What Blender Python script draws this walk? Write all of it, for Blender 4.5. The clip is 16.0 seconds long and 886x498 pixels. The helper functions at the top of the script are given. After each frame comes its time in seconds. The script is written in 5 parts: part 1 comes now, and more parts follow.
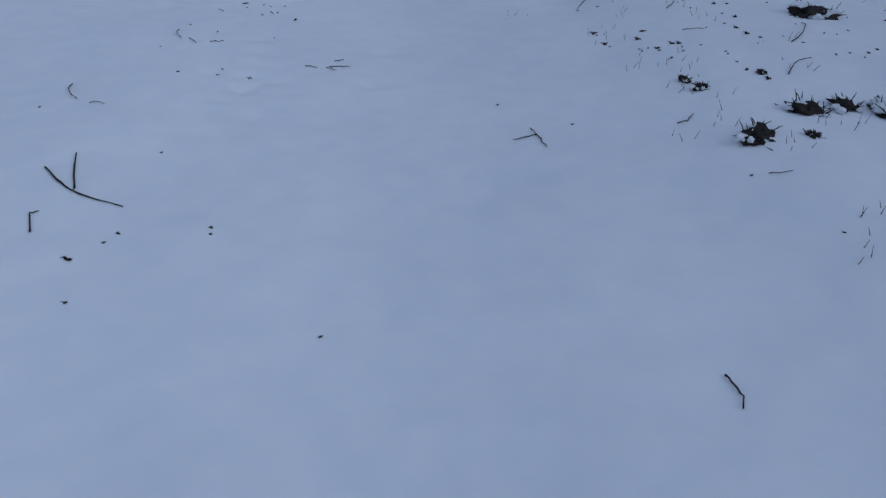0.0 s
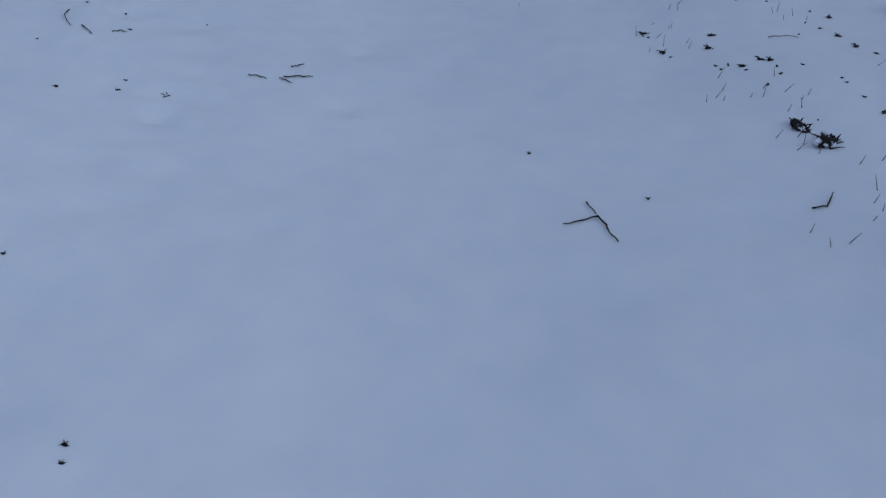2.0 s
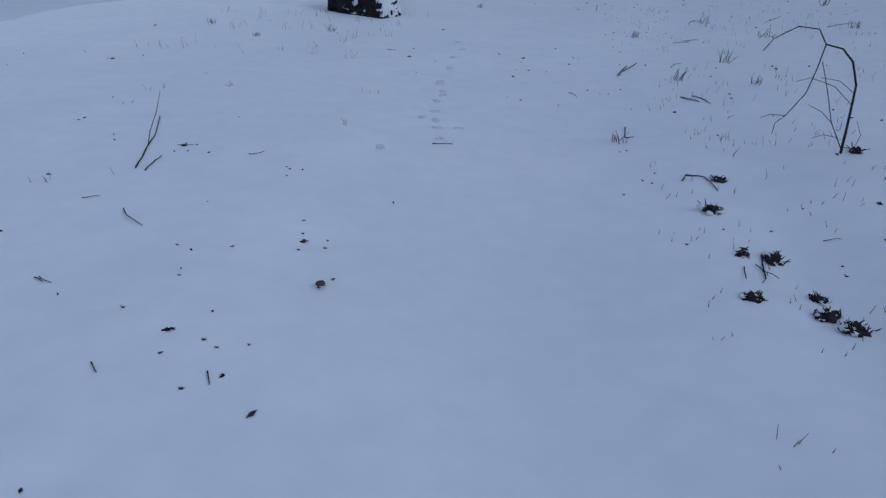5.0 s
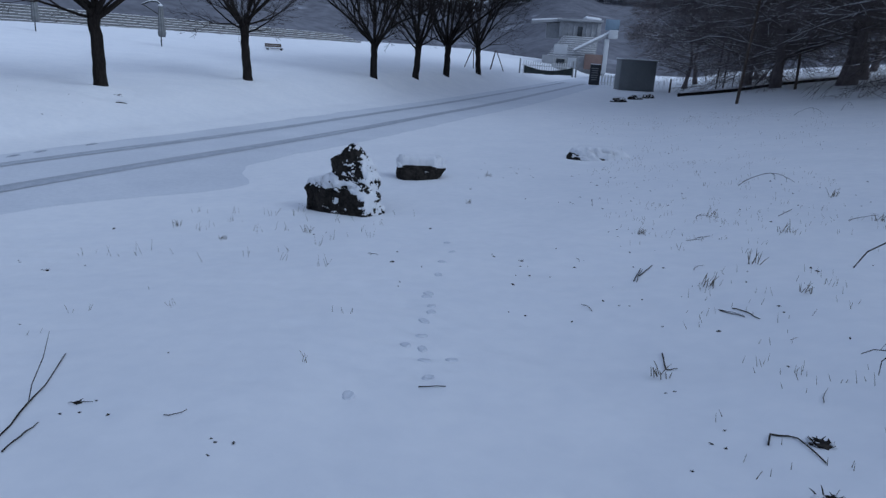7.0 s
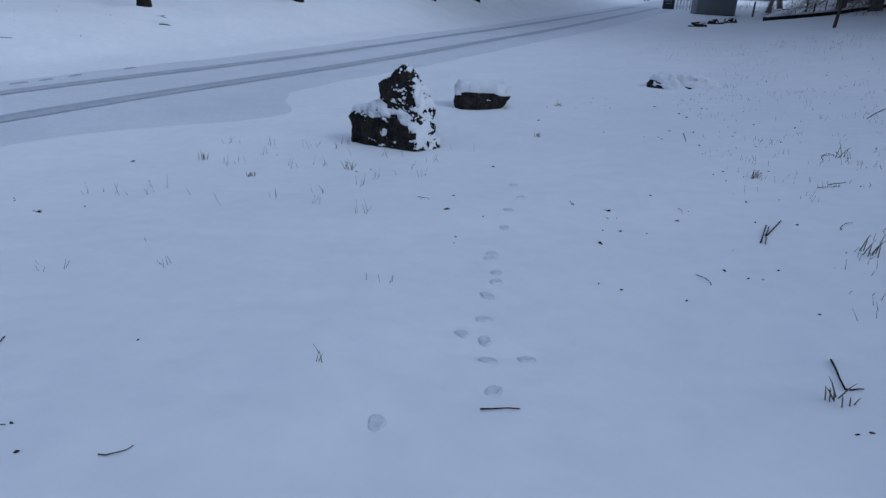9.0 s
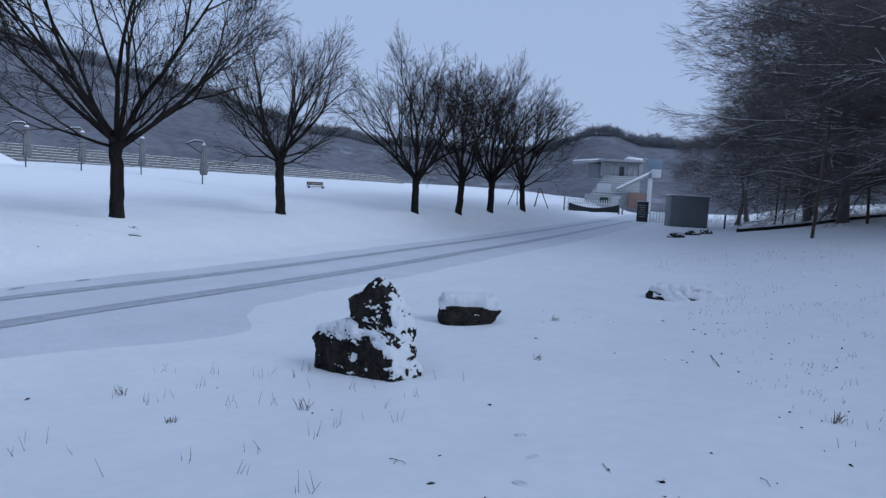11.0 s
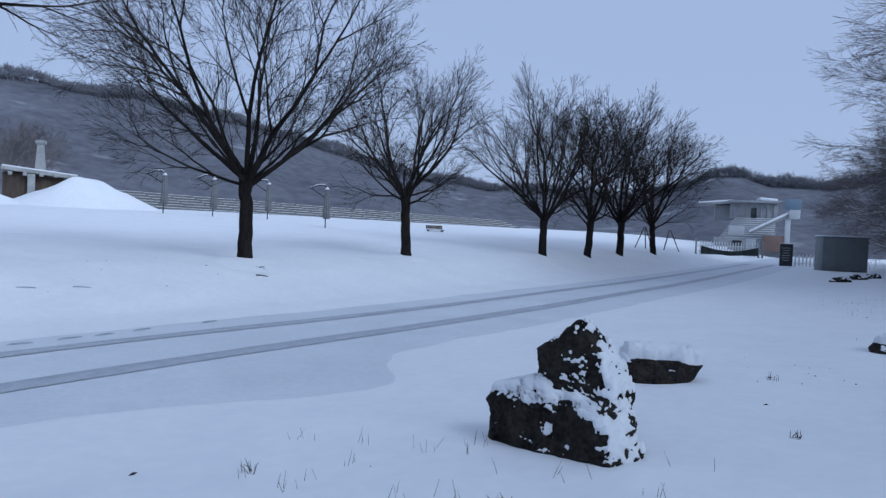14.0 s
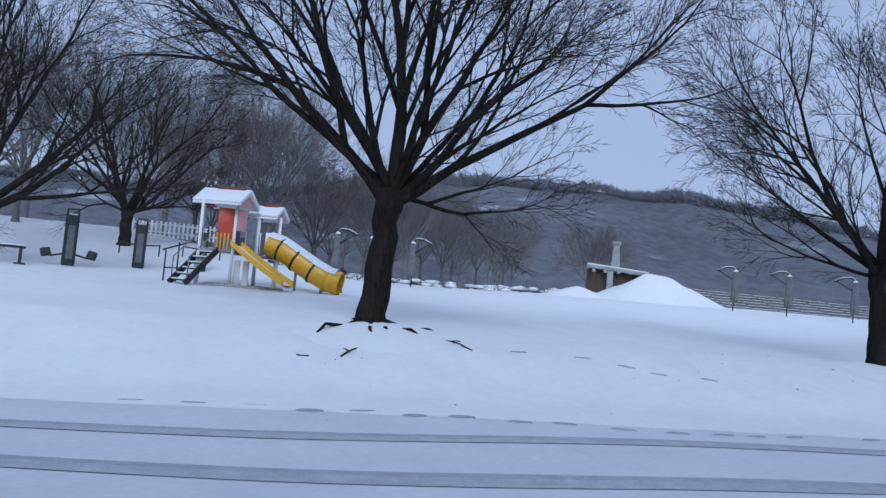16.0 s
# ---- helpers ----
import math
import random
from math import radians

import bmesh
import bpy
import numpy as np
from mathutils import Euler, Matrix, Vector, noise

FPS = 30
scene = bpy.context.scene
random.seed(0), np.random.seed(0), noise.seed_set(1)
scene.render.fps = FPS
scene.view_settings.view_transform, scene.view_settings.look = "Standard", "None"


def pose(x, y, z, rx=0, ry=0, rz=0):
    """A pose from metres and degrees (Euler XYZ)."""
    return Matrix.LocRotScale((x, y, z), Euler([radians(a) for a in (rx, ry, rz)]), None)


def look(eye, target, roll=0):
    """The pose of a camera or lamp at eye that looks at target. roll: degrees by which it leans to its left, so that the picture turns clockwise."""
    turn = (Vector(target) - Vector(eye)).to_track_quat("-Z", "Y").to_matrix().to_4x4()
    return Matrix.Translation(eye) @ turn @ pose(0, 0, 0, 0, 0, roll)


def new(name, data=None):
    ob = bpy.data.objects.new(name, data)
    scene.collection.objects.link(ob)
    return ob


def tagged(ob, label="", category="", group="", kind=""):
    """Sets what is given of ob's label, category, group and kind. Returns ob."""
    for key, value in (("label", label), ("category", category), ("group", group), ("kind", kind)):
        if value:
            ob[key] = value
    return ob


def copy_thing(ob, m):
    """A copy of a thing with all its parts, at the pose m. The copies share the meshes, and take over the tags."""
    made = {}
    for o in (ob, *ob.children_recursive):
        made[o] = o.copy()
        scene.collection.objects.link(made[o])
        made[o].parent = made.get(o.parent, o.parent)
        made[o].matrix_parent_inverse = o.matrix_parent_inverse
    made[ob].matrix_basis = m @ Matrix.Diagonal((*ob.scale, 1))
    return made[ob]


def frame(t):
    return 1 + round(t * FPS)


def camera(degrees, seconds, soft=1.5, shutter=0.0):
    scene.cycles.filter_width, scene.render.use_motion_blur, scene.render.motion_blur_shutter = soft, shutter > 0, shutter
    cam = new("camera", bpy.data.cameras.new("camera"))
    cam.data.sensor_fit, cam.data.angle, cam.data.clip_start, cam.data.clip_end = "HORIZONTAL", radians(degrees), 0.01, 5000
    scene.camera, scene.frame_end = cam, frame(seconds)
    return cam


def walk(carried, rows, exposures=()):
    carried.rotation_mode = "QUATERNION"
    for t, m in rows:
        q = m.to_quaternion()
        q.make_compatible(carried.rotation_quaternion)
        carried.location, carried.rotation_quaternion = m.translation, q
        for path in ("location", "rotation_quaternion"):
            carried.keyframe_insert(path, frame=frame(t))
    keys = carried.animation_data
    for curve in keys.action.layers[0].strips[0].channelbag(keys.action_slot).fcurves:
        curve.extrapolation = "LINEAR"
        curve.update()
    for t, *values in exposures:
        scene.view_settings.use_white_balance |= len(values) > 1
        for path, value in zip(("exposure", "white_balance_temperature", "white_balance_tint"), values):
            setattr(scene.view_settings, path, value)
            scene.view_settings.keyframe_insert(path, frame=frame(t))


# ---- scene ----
WALK = [
    (0, look((2.417, -14.680, 2.912), (2.743, -6.826, -3.270), 4.32)),
    (0.5, look((2.382, -14.337, 2.873), (2.921, -6.629, -3.475), 4.61)),
    (1, look((2.301, -13.992, 2.789), (3.061, -6.371, -3.640), 6.35)),
    (1.5, look((2.240, -13.589, 2.737), (3.177, -6.085, -3.806), 8.18)),
    (2, look((2.221, -13.209, 2.639), (3.188, -5.867, -4.082), 8.38)),
    (2.5, look((2.149, -12.807, 2.569), (3.083, -5.552, -4.250), 8.14)),
    (3, look((2.104, -12.371, 2.546), (2.733, -4.904, -4.076), 7.00)),
    (3.5, look((2.068, -11.920, 2.468), (2.578, -4.395, -4.098), 6.56)),
    (4, look((2.063, -11.476, 2.411), (2.259, -3.809, -4.006), 5.60)),
    (4.5, look((2.148, -11.001, 2.570), (1.467, -2.917, -3.277), 3.59)),
    (5, look((2.059, -10.617, 2.586), (1.192, -2.151, -2.666), 4.53)),
    (5.2, look((2.047, -10.454, 2.551), (1.236, -1.778, -2.354), 4.59)),
    (7.3, look((1.814, -9.127, 2.391), (0.805, 0.421, -0.405), 3.36)),
    (7.5, look((1.762, -8.971, 2.359), (0.733, 0.540, -0.555), 3.54)),
    (8, look((1.716, -8.653, 2.258), (0.148, 0.560, -1.299), 3.58)),
    (8.2, look((1.699, -8.525, 2.224), (-0.161, 0.503, -1.655), 3.34)),
    (10.3, look((1.543, -7.116, 2.028), (0.129, 2.401, -0.699), 2.82)),
    (10.5, look((1.456, -6.896, 2.006), (-0.091, 2.773, -0.028), 2.91)),
    (11, look((1.357, -6.549, 1.975), (-0.382, 3.258, 1.076), 2.86)),
    (11.5, look((1.243, -6.269, 1.936), (-0.184, 3.622, 1.581), 3.08)),
    (12, look((1.139, -5.971, 1.879), (-0.062, 3.947, 1.432), 2.02)),
    (12.5, look((0.975, -5.678, 1.799), (-0.226, 4.222, 1.058), 1.88)),
    (13, look((0.732, -5.386, 1.691), (-1.245, 4.376, 0.802), 1.92)),
    (13.5, look((0.444, -5.154, 1.643), (-2.095, 4.487, 0.871), 1.71)),
    (14, look((0.206, -5.012, 1.659), (-3.121, 4.414, 1.372), 2.30)),
    (14.5, look((-0.195, -4.819, 1.585), (-4.185, 4.351, 1.595), 4.3)),
    (15, look((-0.590, -4.900, 1.521), (-5.915, 3.565, 1.456), 5.5)),
    (15.5, look((-1.215, -4.901, 1.439), (-8.761, 1.660, 1.346), 4.90)),
    (16, look((-1.766, -5.187, 1.375), (-10.652, -0.652, 2.062), 4.95)),
]
EXPOSURES = ((0.0, -0.42), (5.2, -0.32), (7.5, -0.22), (8.2, -0.26), (10.3, -0.07), (11.0, 0.0), (12.5, 0.06), (14.5, 0.02), (16.0, 0.02))
cam = camera(66.0, 16.0, soft=1.4)
walk(cam, WALK, EXPOSURES)

# ---- light: an overcast blue morning ----
world = bpy.data.worlds.new("overcast_sky")
scene.world = world
world.use_nodes = True
wn, wl = world.node_tree.nodes, world.node_tree.links
wn.clear()
SUN_UP, SUN_TURN = radians(36), radians(112)
sky = wn.new("ShaderNodeTexSky")
sky.sky_type = "NISHITA"
sky.sun_disc = False
sky.sun_elevation, sky.sun_rotation = SUN_UP, SUN_TURN
sky.air_density, sky.dust_density, sky.ozone_density = 1.0, 2.0, 2.0
cover = wn.new("ShaderNodeMixRGB")
cover.inputs["Fac"].default_value = 0.86
cover.inputs["Color2"].default_value = (3.8, 5.0, 7.7, 1)
wl.new(sky.outputs["Color"], cover.inputs["Color1"])
back = wn.new("ShaderNodeBackground")
back.inputs["Strength"].default_value = 0.1
wl.new(cover.outputs["Color"], back.inputs["Color"])
wout = wn.new("ShaderNodeOutputWorld")
wl.new(back.outputs["Background"], wout.inputs["Surface"])
sun_data = bpy.data.lights.new("sun", "SUN")
sun_data.energy, sun_data.angle, sun_data.color = 2.1, radians(30), (0.66, 0.80, 1.0)
sun = new("sun", sun_data)
sun.matrix_world = look((math.sin(SUN_TURN) * 60, math.cos(SUN_TURN) * 60, 60 * math.tan(SUN_UP)), (0, 0, 0))


# ---- materials ----
def material(name, dark, light, rough=0.8, grain=20.0, broad=2.0, relief=0.3, metal=0.0, depth=0.02, vary=0.0, stretch=(1, 1, 1), gloss=0.5):
    """Two scales of noise between two colours, with relief."""
    m = bpy.data.materials.new(name)
    m.use_nodes = True
    n, l = m.node_tree.nodes, m.node_tree.links
    bsdf = n["Principled BSDF"]
    bsdf.inputs["Roughness"].default_value = rough
    bsdf.inputs["Metallic"].default_value = metal
    bsdf.inputs["Specular IOR Level"].default_value = gloss
    place = n.new("ShaderNodeTexCoord")
    scale = n.new("ShaderNodeMapping")
    scale.inputs["Scale"].default_value = stretch
    l.new(place.outputs["Object"], scale.inputs["Vector"])
    fine = n.new("ShaderNodeTexNoise")
    fine.inputs["Scale"].default_value, fine.inputs["Detail"].default_value = grain, 5
    wide = n.new("ShaderNodeTexNoise")
    wide.inputs["Scale"].default_value, wide.inputs["Detail"].default_value = broad, 3
    both = n.new("ShaderNodeMath")
    both.operation = "MULTIPLY_ADD"
    both.inputs[1].default_value = 0.5
    half = n.new("ShaderNodeMath")
    half.operation = "MULTIPLY"
    half.inputs[1].default_value = 0.5
    ramp = n.new("ShaderNodeValToRGB")
    ramp.color_ramp.elements[0].position, ramp.color_ramp.elements[1].position = 0.32, 0.68
    ramp.color_ramp.elements[0].color, ramp.color_ramp.elements[1].color = (*dark, 1), (*light, 1)
    for t in (fine, wide):
        l.new(scale.outputs["Vector"], t.inputs["Vector"])
    l.new(wide.outputs["Fac"], half.inputs[0])
    l.new(fine.outputs["Fac"], both.inputs[0])
    l.new(half.outputs[0], both.inputs[2])
    l.new(both.outputs[0], ramp.inputs["Fac"])
    shade = ramp.outputs["Color"]
    if vary:
        info = n.new("ShaderNodeObjectInfo")
        gain = n.new("ShaderNodeMapRange")
        gain.inputs["To Min"].default_value, gain.inputs["To Max"].default_value = 1 - vary, 1 + vary
        l.new(info.outputs["Random"], gain.inputs["Value"])
        tone = n.new("ShaderNodeHueSaturation")
        l.new(gain.outputs["Result"], tone.inputs["Value"])
        l.new(shade, tone.inputs["Color"])
        shade = tone.outputs["Color"]
    l.new(shade, bsdf.inputs["Base Color"])
    bump = n.new("ShaderNodeBump")
    bump.inputs["Strength"].default_value, bump.inputs["Distance"].default_value = relief, depth
    l.new(both.outputs[0], bump.inputs["Height"])
    l.new(bump.outputs["Normal"], bsdf.inputs["Normal"])
    return m


SNOW = material("snow", (0.71, 0.735, 0.765), (0.79, 0.805, 0.82), 0.75, 6.0, 0.9, 0.22, depth=0.05)
def pitted(m, size, least, depth):
    """Adds small soft hollows to a surface."""
    n, l = m.node_tree.nodes, m.node_tree.links
    place = n.new("ShaderNodeTexCoord")
    pits = n.new("ShaderNodeTexNoise")
    pits.inputs["Scale"].default_value, pits.inputs["Detail"].default_value = size, 2
    l.new(place.outputs["Object"], pits.inputs["Vector"])
    deep = n.new("ShaderNodeMapRange")
    deep.interpolation_type = "SMOOTHSTEP"
    deep.inputs["From Min"].default_value, deep.inputs["From Max"].default_value = least, least + 0.25
    deep.inputs["To Min"].default_value, deep.inputs["To Max"].default_value = 1.0, 0.0
    l.new(pits.outputs["Fac"], deep.inputs["Value"])
    old = n["Principled BSDF"].inputs["Normal"].links[0].from_socket
    bump = n.new("ShaderNodeBump")
    bump.inputs["Strength"].default_value, bump.inputs["Distance"].default_value = 0.6, depth
    l.new(deep.outputs["Result"], bump.inputs["Height"])
    l.new(old, bump.inputs["Normal"])
    l.new(bump.outputs["Normal"], n["Principled BSDF"].inputs["Normal"])


pitted(SNOW, 2.6, 0.55, 0.006)
SNOW_CAP = material("snow_cap", (0.66, 0.685, 0.72), (0.76, 0.775, 0.79), 0.7, 30.0, 6.0, 0.5)
ROAD_SNOW = material("thin_road_snow", (0.55, 0.585, 0.635), (0.66, 0.69, 0.73), 0.6, 14.0, 0.9, 0.25)
TRACK = material("packed_track", (0.29, 0.325, 0.37), (0.46, 0.49, 0.54), 0.55, 40.0, 5.0, 0.6, stretch=(1, 1, 1))
# Both print colours are darkened to carry the shade of trodden hollows.
FAINT = material("faint_print_shade", (0.50, 0.53, 0.58), (0.64, 0.67, 0.71), 0.75, 40.0, 6.0, 0.4)
PRINT = material("trodden_snow_shade", (0.22, 0.25, 0.30), (0.38, 0.41, 0.46), 0.75, 40.0, 6.0, 0.4)
BARK = material("bark", (0.007, 0.006, 0.006), (0.032, 0.027, 0.024), 0.9, 26.0, 3.0, 0.9, stretch=(1, 1, 0.25), vary=0.15, gloss=0.08)
TWIG = material("twig_bark", (0.014, 0.012, 0.012), (0.05, 0.042, 0.04), 0.9, 30.0, 3.0, 0.3, vary=0.15, gloss=0.08)
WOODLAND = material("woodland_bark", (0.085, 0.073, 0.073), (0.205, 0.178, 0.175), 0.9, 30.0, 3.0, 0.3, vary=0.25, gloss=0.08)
# Paler than the near bark: haze behind the field is put into this colour.
FOREST = material("hazed_forest_bark", (0.10, 0.089, 0.092), (0.22, 0.196, 0.198), 0.95, 8.0, 0.6, 0.3, vary=0.3, gloss=0.08)
# Far hill colours are made paler and bluer to carry distance haze.
BRUSH = material("hazed_hill_brush", (0.16, 0.168, 0.19), (0.23, 0.24, 0.27), 1.0, 0.6, 0.04, 0.0, gloss=0.08)
HILL = material("hazed_hill_side", (0.075, 0.078, 0.092), (0.165, 0.172, 0.198), 1.0, 0.45, 0.05, 0.5, depth=1.5, gloss=0.08)
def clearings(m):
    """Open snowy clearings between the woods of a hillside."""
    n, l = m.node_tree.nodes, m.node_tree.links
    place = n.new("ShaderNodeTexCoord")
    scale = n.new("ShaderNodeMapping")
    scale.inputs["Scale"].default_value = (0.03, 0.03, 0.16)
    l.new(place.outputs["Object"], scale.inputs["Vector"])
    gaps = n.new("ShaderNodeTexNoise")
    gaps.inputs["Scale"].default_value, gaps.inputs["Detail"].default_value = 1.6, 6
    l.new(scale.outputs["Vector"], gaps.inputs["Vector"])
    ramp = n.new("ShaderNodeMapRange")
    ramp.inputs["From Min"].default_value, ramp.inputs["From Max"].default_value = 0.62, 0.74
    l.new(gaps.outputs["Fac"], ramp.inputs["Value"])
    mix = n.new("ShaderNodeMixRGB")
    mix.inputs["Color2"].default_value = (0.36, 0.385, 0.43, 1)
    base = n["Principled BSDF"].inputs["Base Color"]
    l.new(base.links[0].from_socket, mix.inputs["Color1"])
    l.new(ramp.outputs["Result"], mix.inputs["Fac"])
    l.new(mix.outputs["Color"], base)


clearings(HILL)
ROCK = material("dark_rock", (0.003, 0.003, 0.004), (0.045, 0.04, 0.034), 0.9, 26.0, 7.0, 1.0, depth=0.05, gloss=0.08)
STICK = material("dead_stick", (0.012, 0.011, 0.011), (0.06, 0.05, 0.042), 0.9, 60.0, 9.0, 0.4, gloss=0.08)
STRAW = material("dry_grass", (0.07, 0.06, 0.045), (0.22, 0.19, 0.14), 0.9, 50.0, 7.0, 0.2)
LEAF = material("dead_leaf", (0.05, 0.03, 0.02), (0.18, 0.085, 0.05), 0.8, 40.0, 9.0, 0.4, vary=0.4)
SOIL = material("bare_soil", (0.012, 0.012, 0.012), (0.06, 0.052, 0.045), 0.95, 40.0, 8.0, 0.8, gloss=0.08)
STONE = material("grey_stone", (0.20, 0.21, 0.21), (0.40, 0.41, 0.41), 0.85, 18.0, 2.0, 0.4)
TERRACE = material("old_terrace", (0.10, 0.105, 0.11), (0.17, 0.175, 0.18), 0.9, 6.0, 0.7, 0.4)
# Grey of the distant hall, lightened in its colour for haze.
HALL_GREY = material("hazed_grey_render", (0.20, 0.21, 0.222), (0.31, 0.325, 0.345), 0.9, 3.0, 0.4, 0.3)
FADED_WHITE = material("faded_white", (0.40, 0.42, 0.44), (0.52, 0.54, 0.56), 0.7, 8.0, 0.9, 0.2)
CONCRETE = material("weathered_concrete", (0.22, 0.22, 0.22), (0.42, 0.42, 0.41), 0.9, 6.0, 0.7, 0.4)
DARK_STEEL = material("dark_steel", (0.02, 0.023, 0.026), (0.06, 0.065, 0.07), 0.45, 30.0, 4.0, 0.1, metal=0.5)
GREY_STEEL = material("grey_steel", (0.16, 0.17, 0.17), (0.28, 0.29, 0.29), 0.45, 20.0, 2.0, 0.15, metal=0.4)
GREY_CLOTH = material("grey_cover", (0.10, 0.105, 0.11), (0.19, 0.20, 0.205), 0.9, 14.0, 3.0, 0.6)
WHITE_PAINT = material("white_paint", (0.62, 0.63, 0.63), (0.80, 0.80, 0.79), 0.5, 30.0, 3.0, 0.15)
YELLOW = material("yellow_plastic", (0.62, 0.31, 0.015), (0.80, 0.44, 0.03), 0.4, 12.0, 1.5, 0.1)
RED = material("red_panel", (0.42, 0.04, 0.02), (0.55, 0.085, 0.045), 0.45, 14.0, 2.0, 0.1)
PINK = material("faded_pink_panel", (0.55, 0.26, 0.28), (0.68, 0.36, 0.38), 0.5, 14.0, 2.0, 0.1)
MAROON = material("maroon_ridge", (0.12, 0.02, 0.02), (0.2, 0.035, 0.03), 0.5, 14.0, 2.0, 0.1)
WOOD = material("brown_timber", (0.035, 0.025, 0.02), (0.10, 0.07, 0.052), 0.8, 40.0, 4.0, 0.5, stretch=(1, 1, 0.2))
TARP = material("dark_green_tarp", (0.012, 0.02, 0.018), (0.035, 0.05, 0.045), 0.7, 12.0, 2.5, 0.6)
SHED = material("grey_shed_metal", (0.11, 0.122, 0.126), (0.165, 0.18, 0.185), 0.5, 10.0, 0.8, 0.1)
GLASS_DARK = material("dark_window", (0.02, 0.024, 0.03), (0.05, 0.055, 0.06), 0.15, 5.0, 1.0, 0.0)
BLUE_SIGN = material("blue_panel", (0.13, 0.19, 0.25), (0.17, 0.245, 0.31), 0.5, 12.0, 2.0, 0.1)
BRICK_RED = material("reddish_wall", (0.14, 0.09, 0.08), (0.22, 0.15, 0.13), 0.9, 8.0, 1.0, 0.3)


# ---- mesh tools ----
class Shape:
    """Collects faces for one mesh."""

    def __init__(self):
        self.v, self.f = [], []

    def tube(self, pts, radii, n=6, cap=True):
        base = len(self.v)
        ref = None
        for i, p in enumerate(pts):
            a, b = pts[max(i - 1, 0)], pts[min(i + 1, len(pts) - 1)]
            d = (b - a).normalized()
            if ref is None:
                ref = d.cross(Vector((0.3, 0.9, 0.2))).normalized()
            ref = (ref - d * ref.dot(d)).normalized()
            side = d.cross(ref)
            for k in range(n):
                w = 2 * math.pi * k / n
                self.v.append(p + (ref * math.cos(w) + side * math.sin(w)) * radii[i])
        for i in range(len(pts) - 1):
            for k in range(n):
                a, b = base + i * n + k, base + i * n + (k + 1) % n
                self.f.append((a, b, b + n, a + n))
        if cap:
            self.f.append(tuple(range(base + n - 1, base - 1, -1)))
            self.f.append(tuple(range(len(self.v) - n, len(self.v))))

    def box(self, size, m=Matrix(), bevel=0.0):
        bm = bmesh.new()
        bmesh.ops.create_cube(bm, size=1)
        bmesh.ops.scale(bm, vec=size, verts=bm.verts)
        if bevel:
            bmesh.ops.bevel(bm, geom=bm.edges[:], offset=bevel, segments=2, affect="EDGES", profile=0.5)
        bm.transform(m)
        self.take(bm)

    def take(self, bm):
        base = len(self.v)
        bm.verts.index_update()
        self.v += [v.co.copy() for v in bm.verts]
        self.f += [tuple(base + v.index for v in f.verts) for f in bm.faces]
        bm.free()

    def grid(self, rows):
        base, n = len(self.v), len(rows[0])
        for r in rows:
            self.v += [Vector(p) for p in r]
        for i in range(len(rows) - 1):
            for k in range(n - 1):
                a = base + i * n + k
                self.f.append((a, a + 1, a + n + 1, a + n))

    def mesh(self, name, mat, smooth_faces=True):
        me = bpy.data.meshes.new(name)
        me.from_pydata([tuple(p) for p in self.v], [], self.f)
        me.materials.append(mat)
        me.polygons.foreach_set("use_smooth", [smooth_faces] * len(me.polygons))
        me.update()
        return me


def part(name, shape, mat, parent=None, label="", smooth_faces=True):
    ob = new(name, shape.mesh(name, mat, smooth_faces))
    if parent:
        ob.parent = parent
    return tagged(ob, label) if label else ob


def thing(name, m, label, category, group="", kind=""):
    ob = new(name)
    ob.matrix_world = m
    ob.empty_display_size = 0.2
    return tagged(ob, label, category, group, kind)


# ---- the lie of the land ----
def smooth(a, b, v):
    """Eases from 0 at a to 1 at b."""
    v = min(1.0, max(0.0, (v - a) / (b - a)))
    return v * v * (3 - 2 * v)


def steps(v, table):
    """Piecewise linear profile through pairs."""
    if v <= table[0][0]:
        return table[0][1]
    for (a, p), (b, q) in zip(table, table[1:]):
        if v <= b:
            return p + (q - p) * (v - a) / (b - a)
    return table[-1][1]


BEND = ((-160, -42.0), (-60, -20.5), (-6, -8.6), (-1, -7.4), (2, -6.75), (6, -5.4), (9.5, -4.35), (13.3, -3.35), (17, -2.5), (23, -0.85), (38, 2.45), (60, 7.2), (160, 29.0))


def road_x(y):
    """Centre line of the driveway, with its bends rounded."""
    return sum(steps(y + d, BEND) for d in (-2.4, -1.2, 0, 1.2, 2.4)) / 5


FIELD = ((-400, 2.3), (-60, 2.05), (-38, 1.95), (-28, 1.68), (-19, 1.12), (-12, 0.85), (-6.4, 0.62), (-5.2, 0.42), (-3.4, -0.1), (-2.5, -0.18))
BANK = ((2.6, 0.0), (6, 0.1), (8.5, 0.22), (12, 0.75), (20, 1.8), (35, 3.6), (80, 8.0), (400, 20.0))


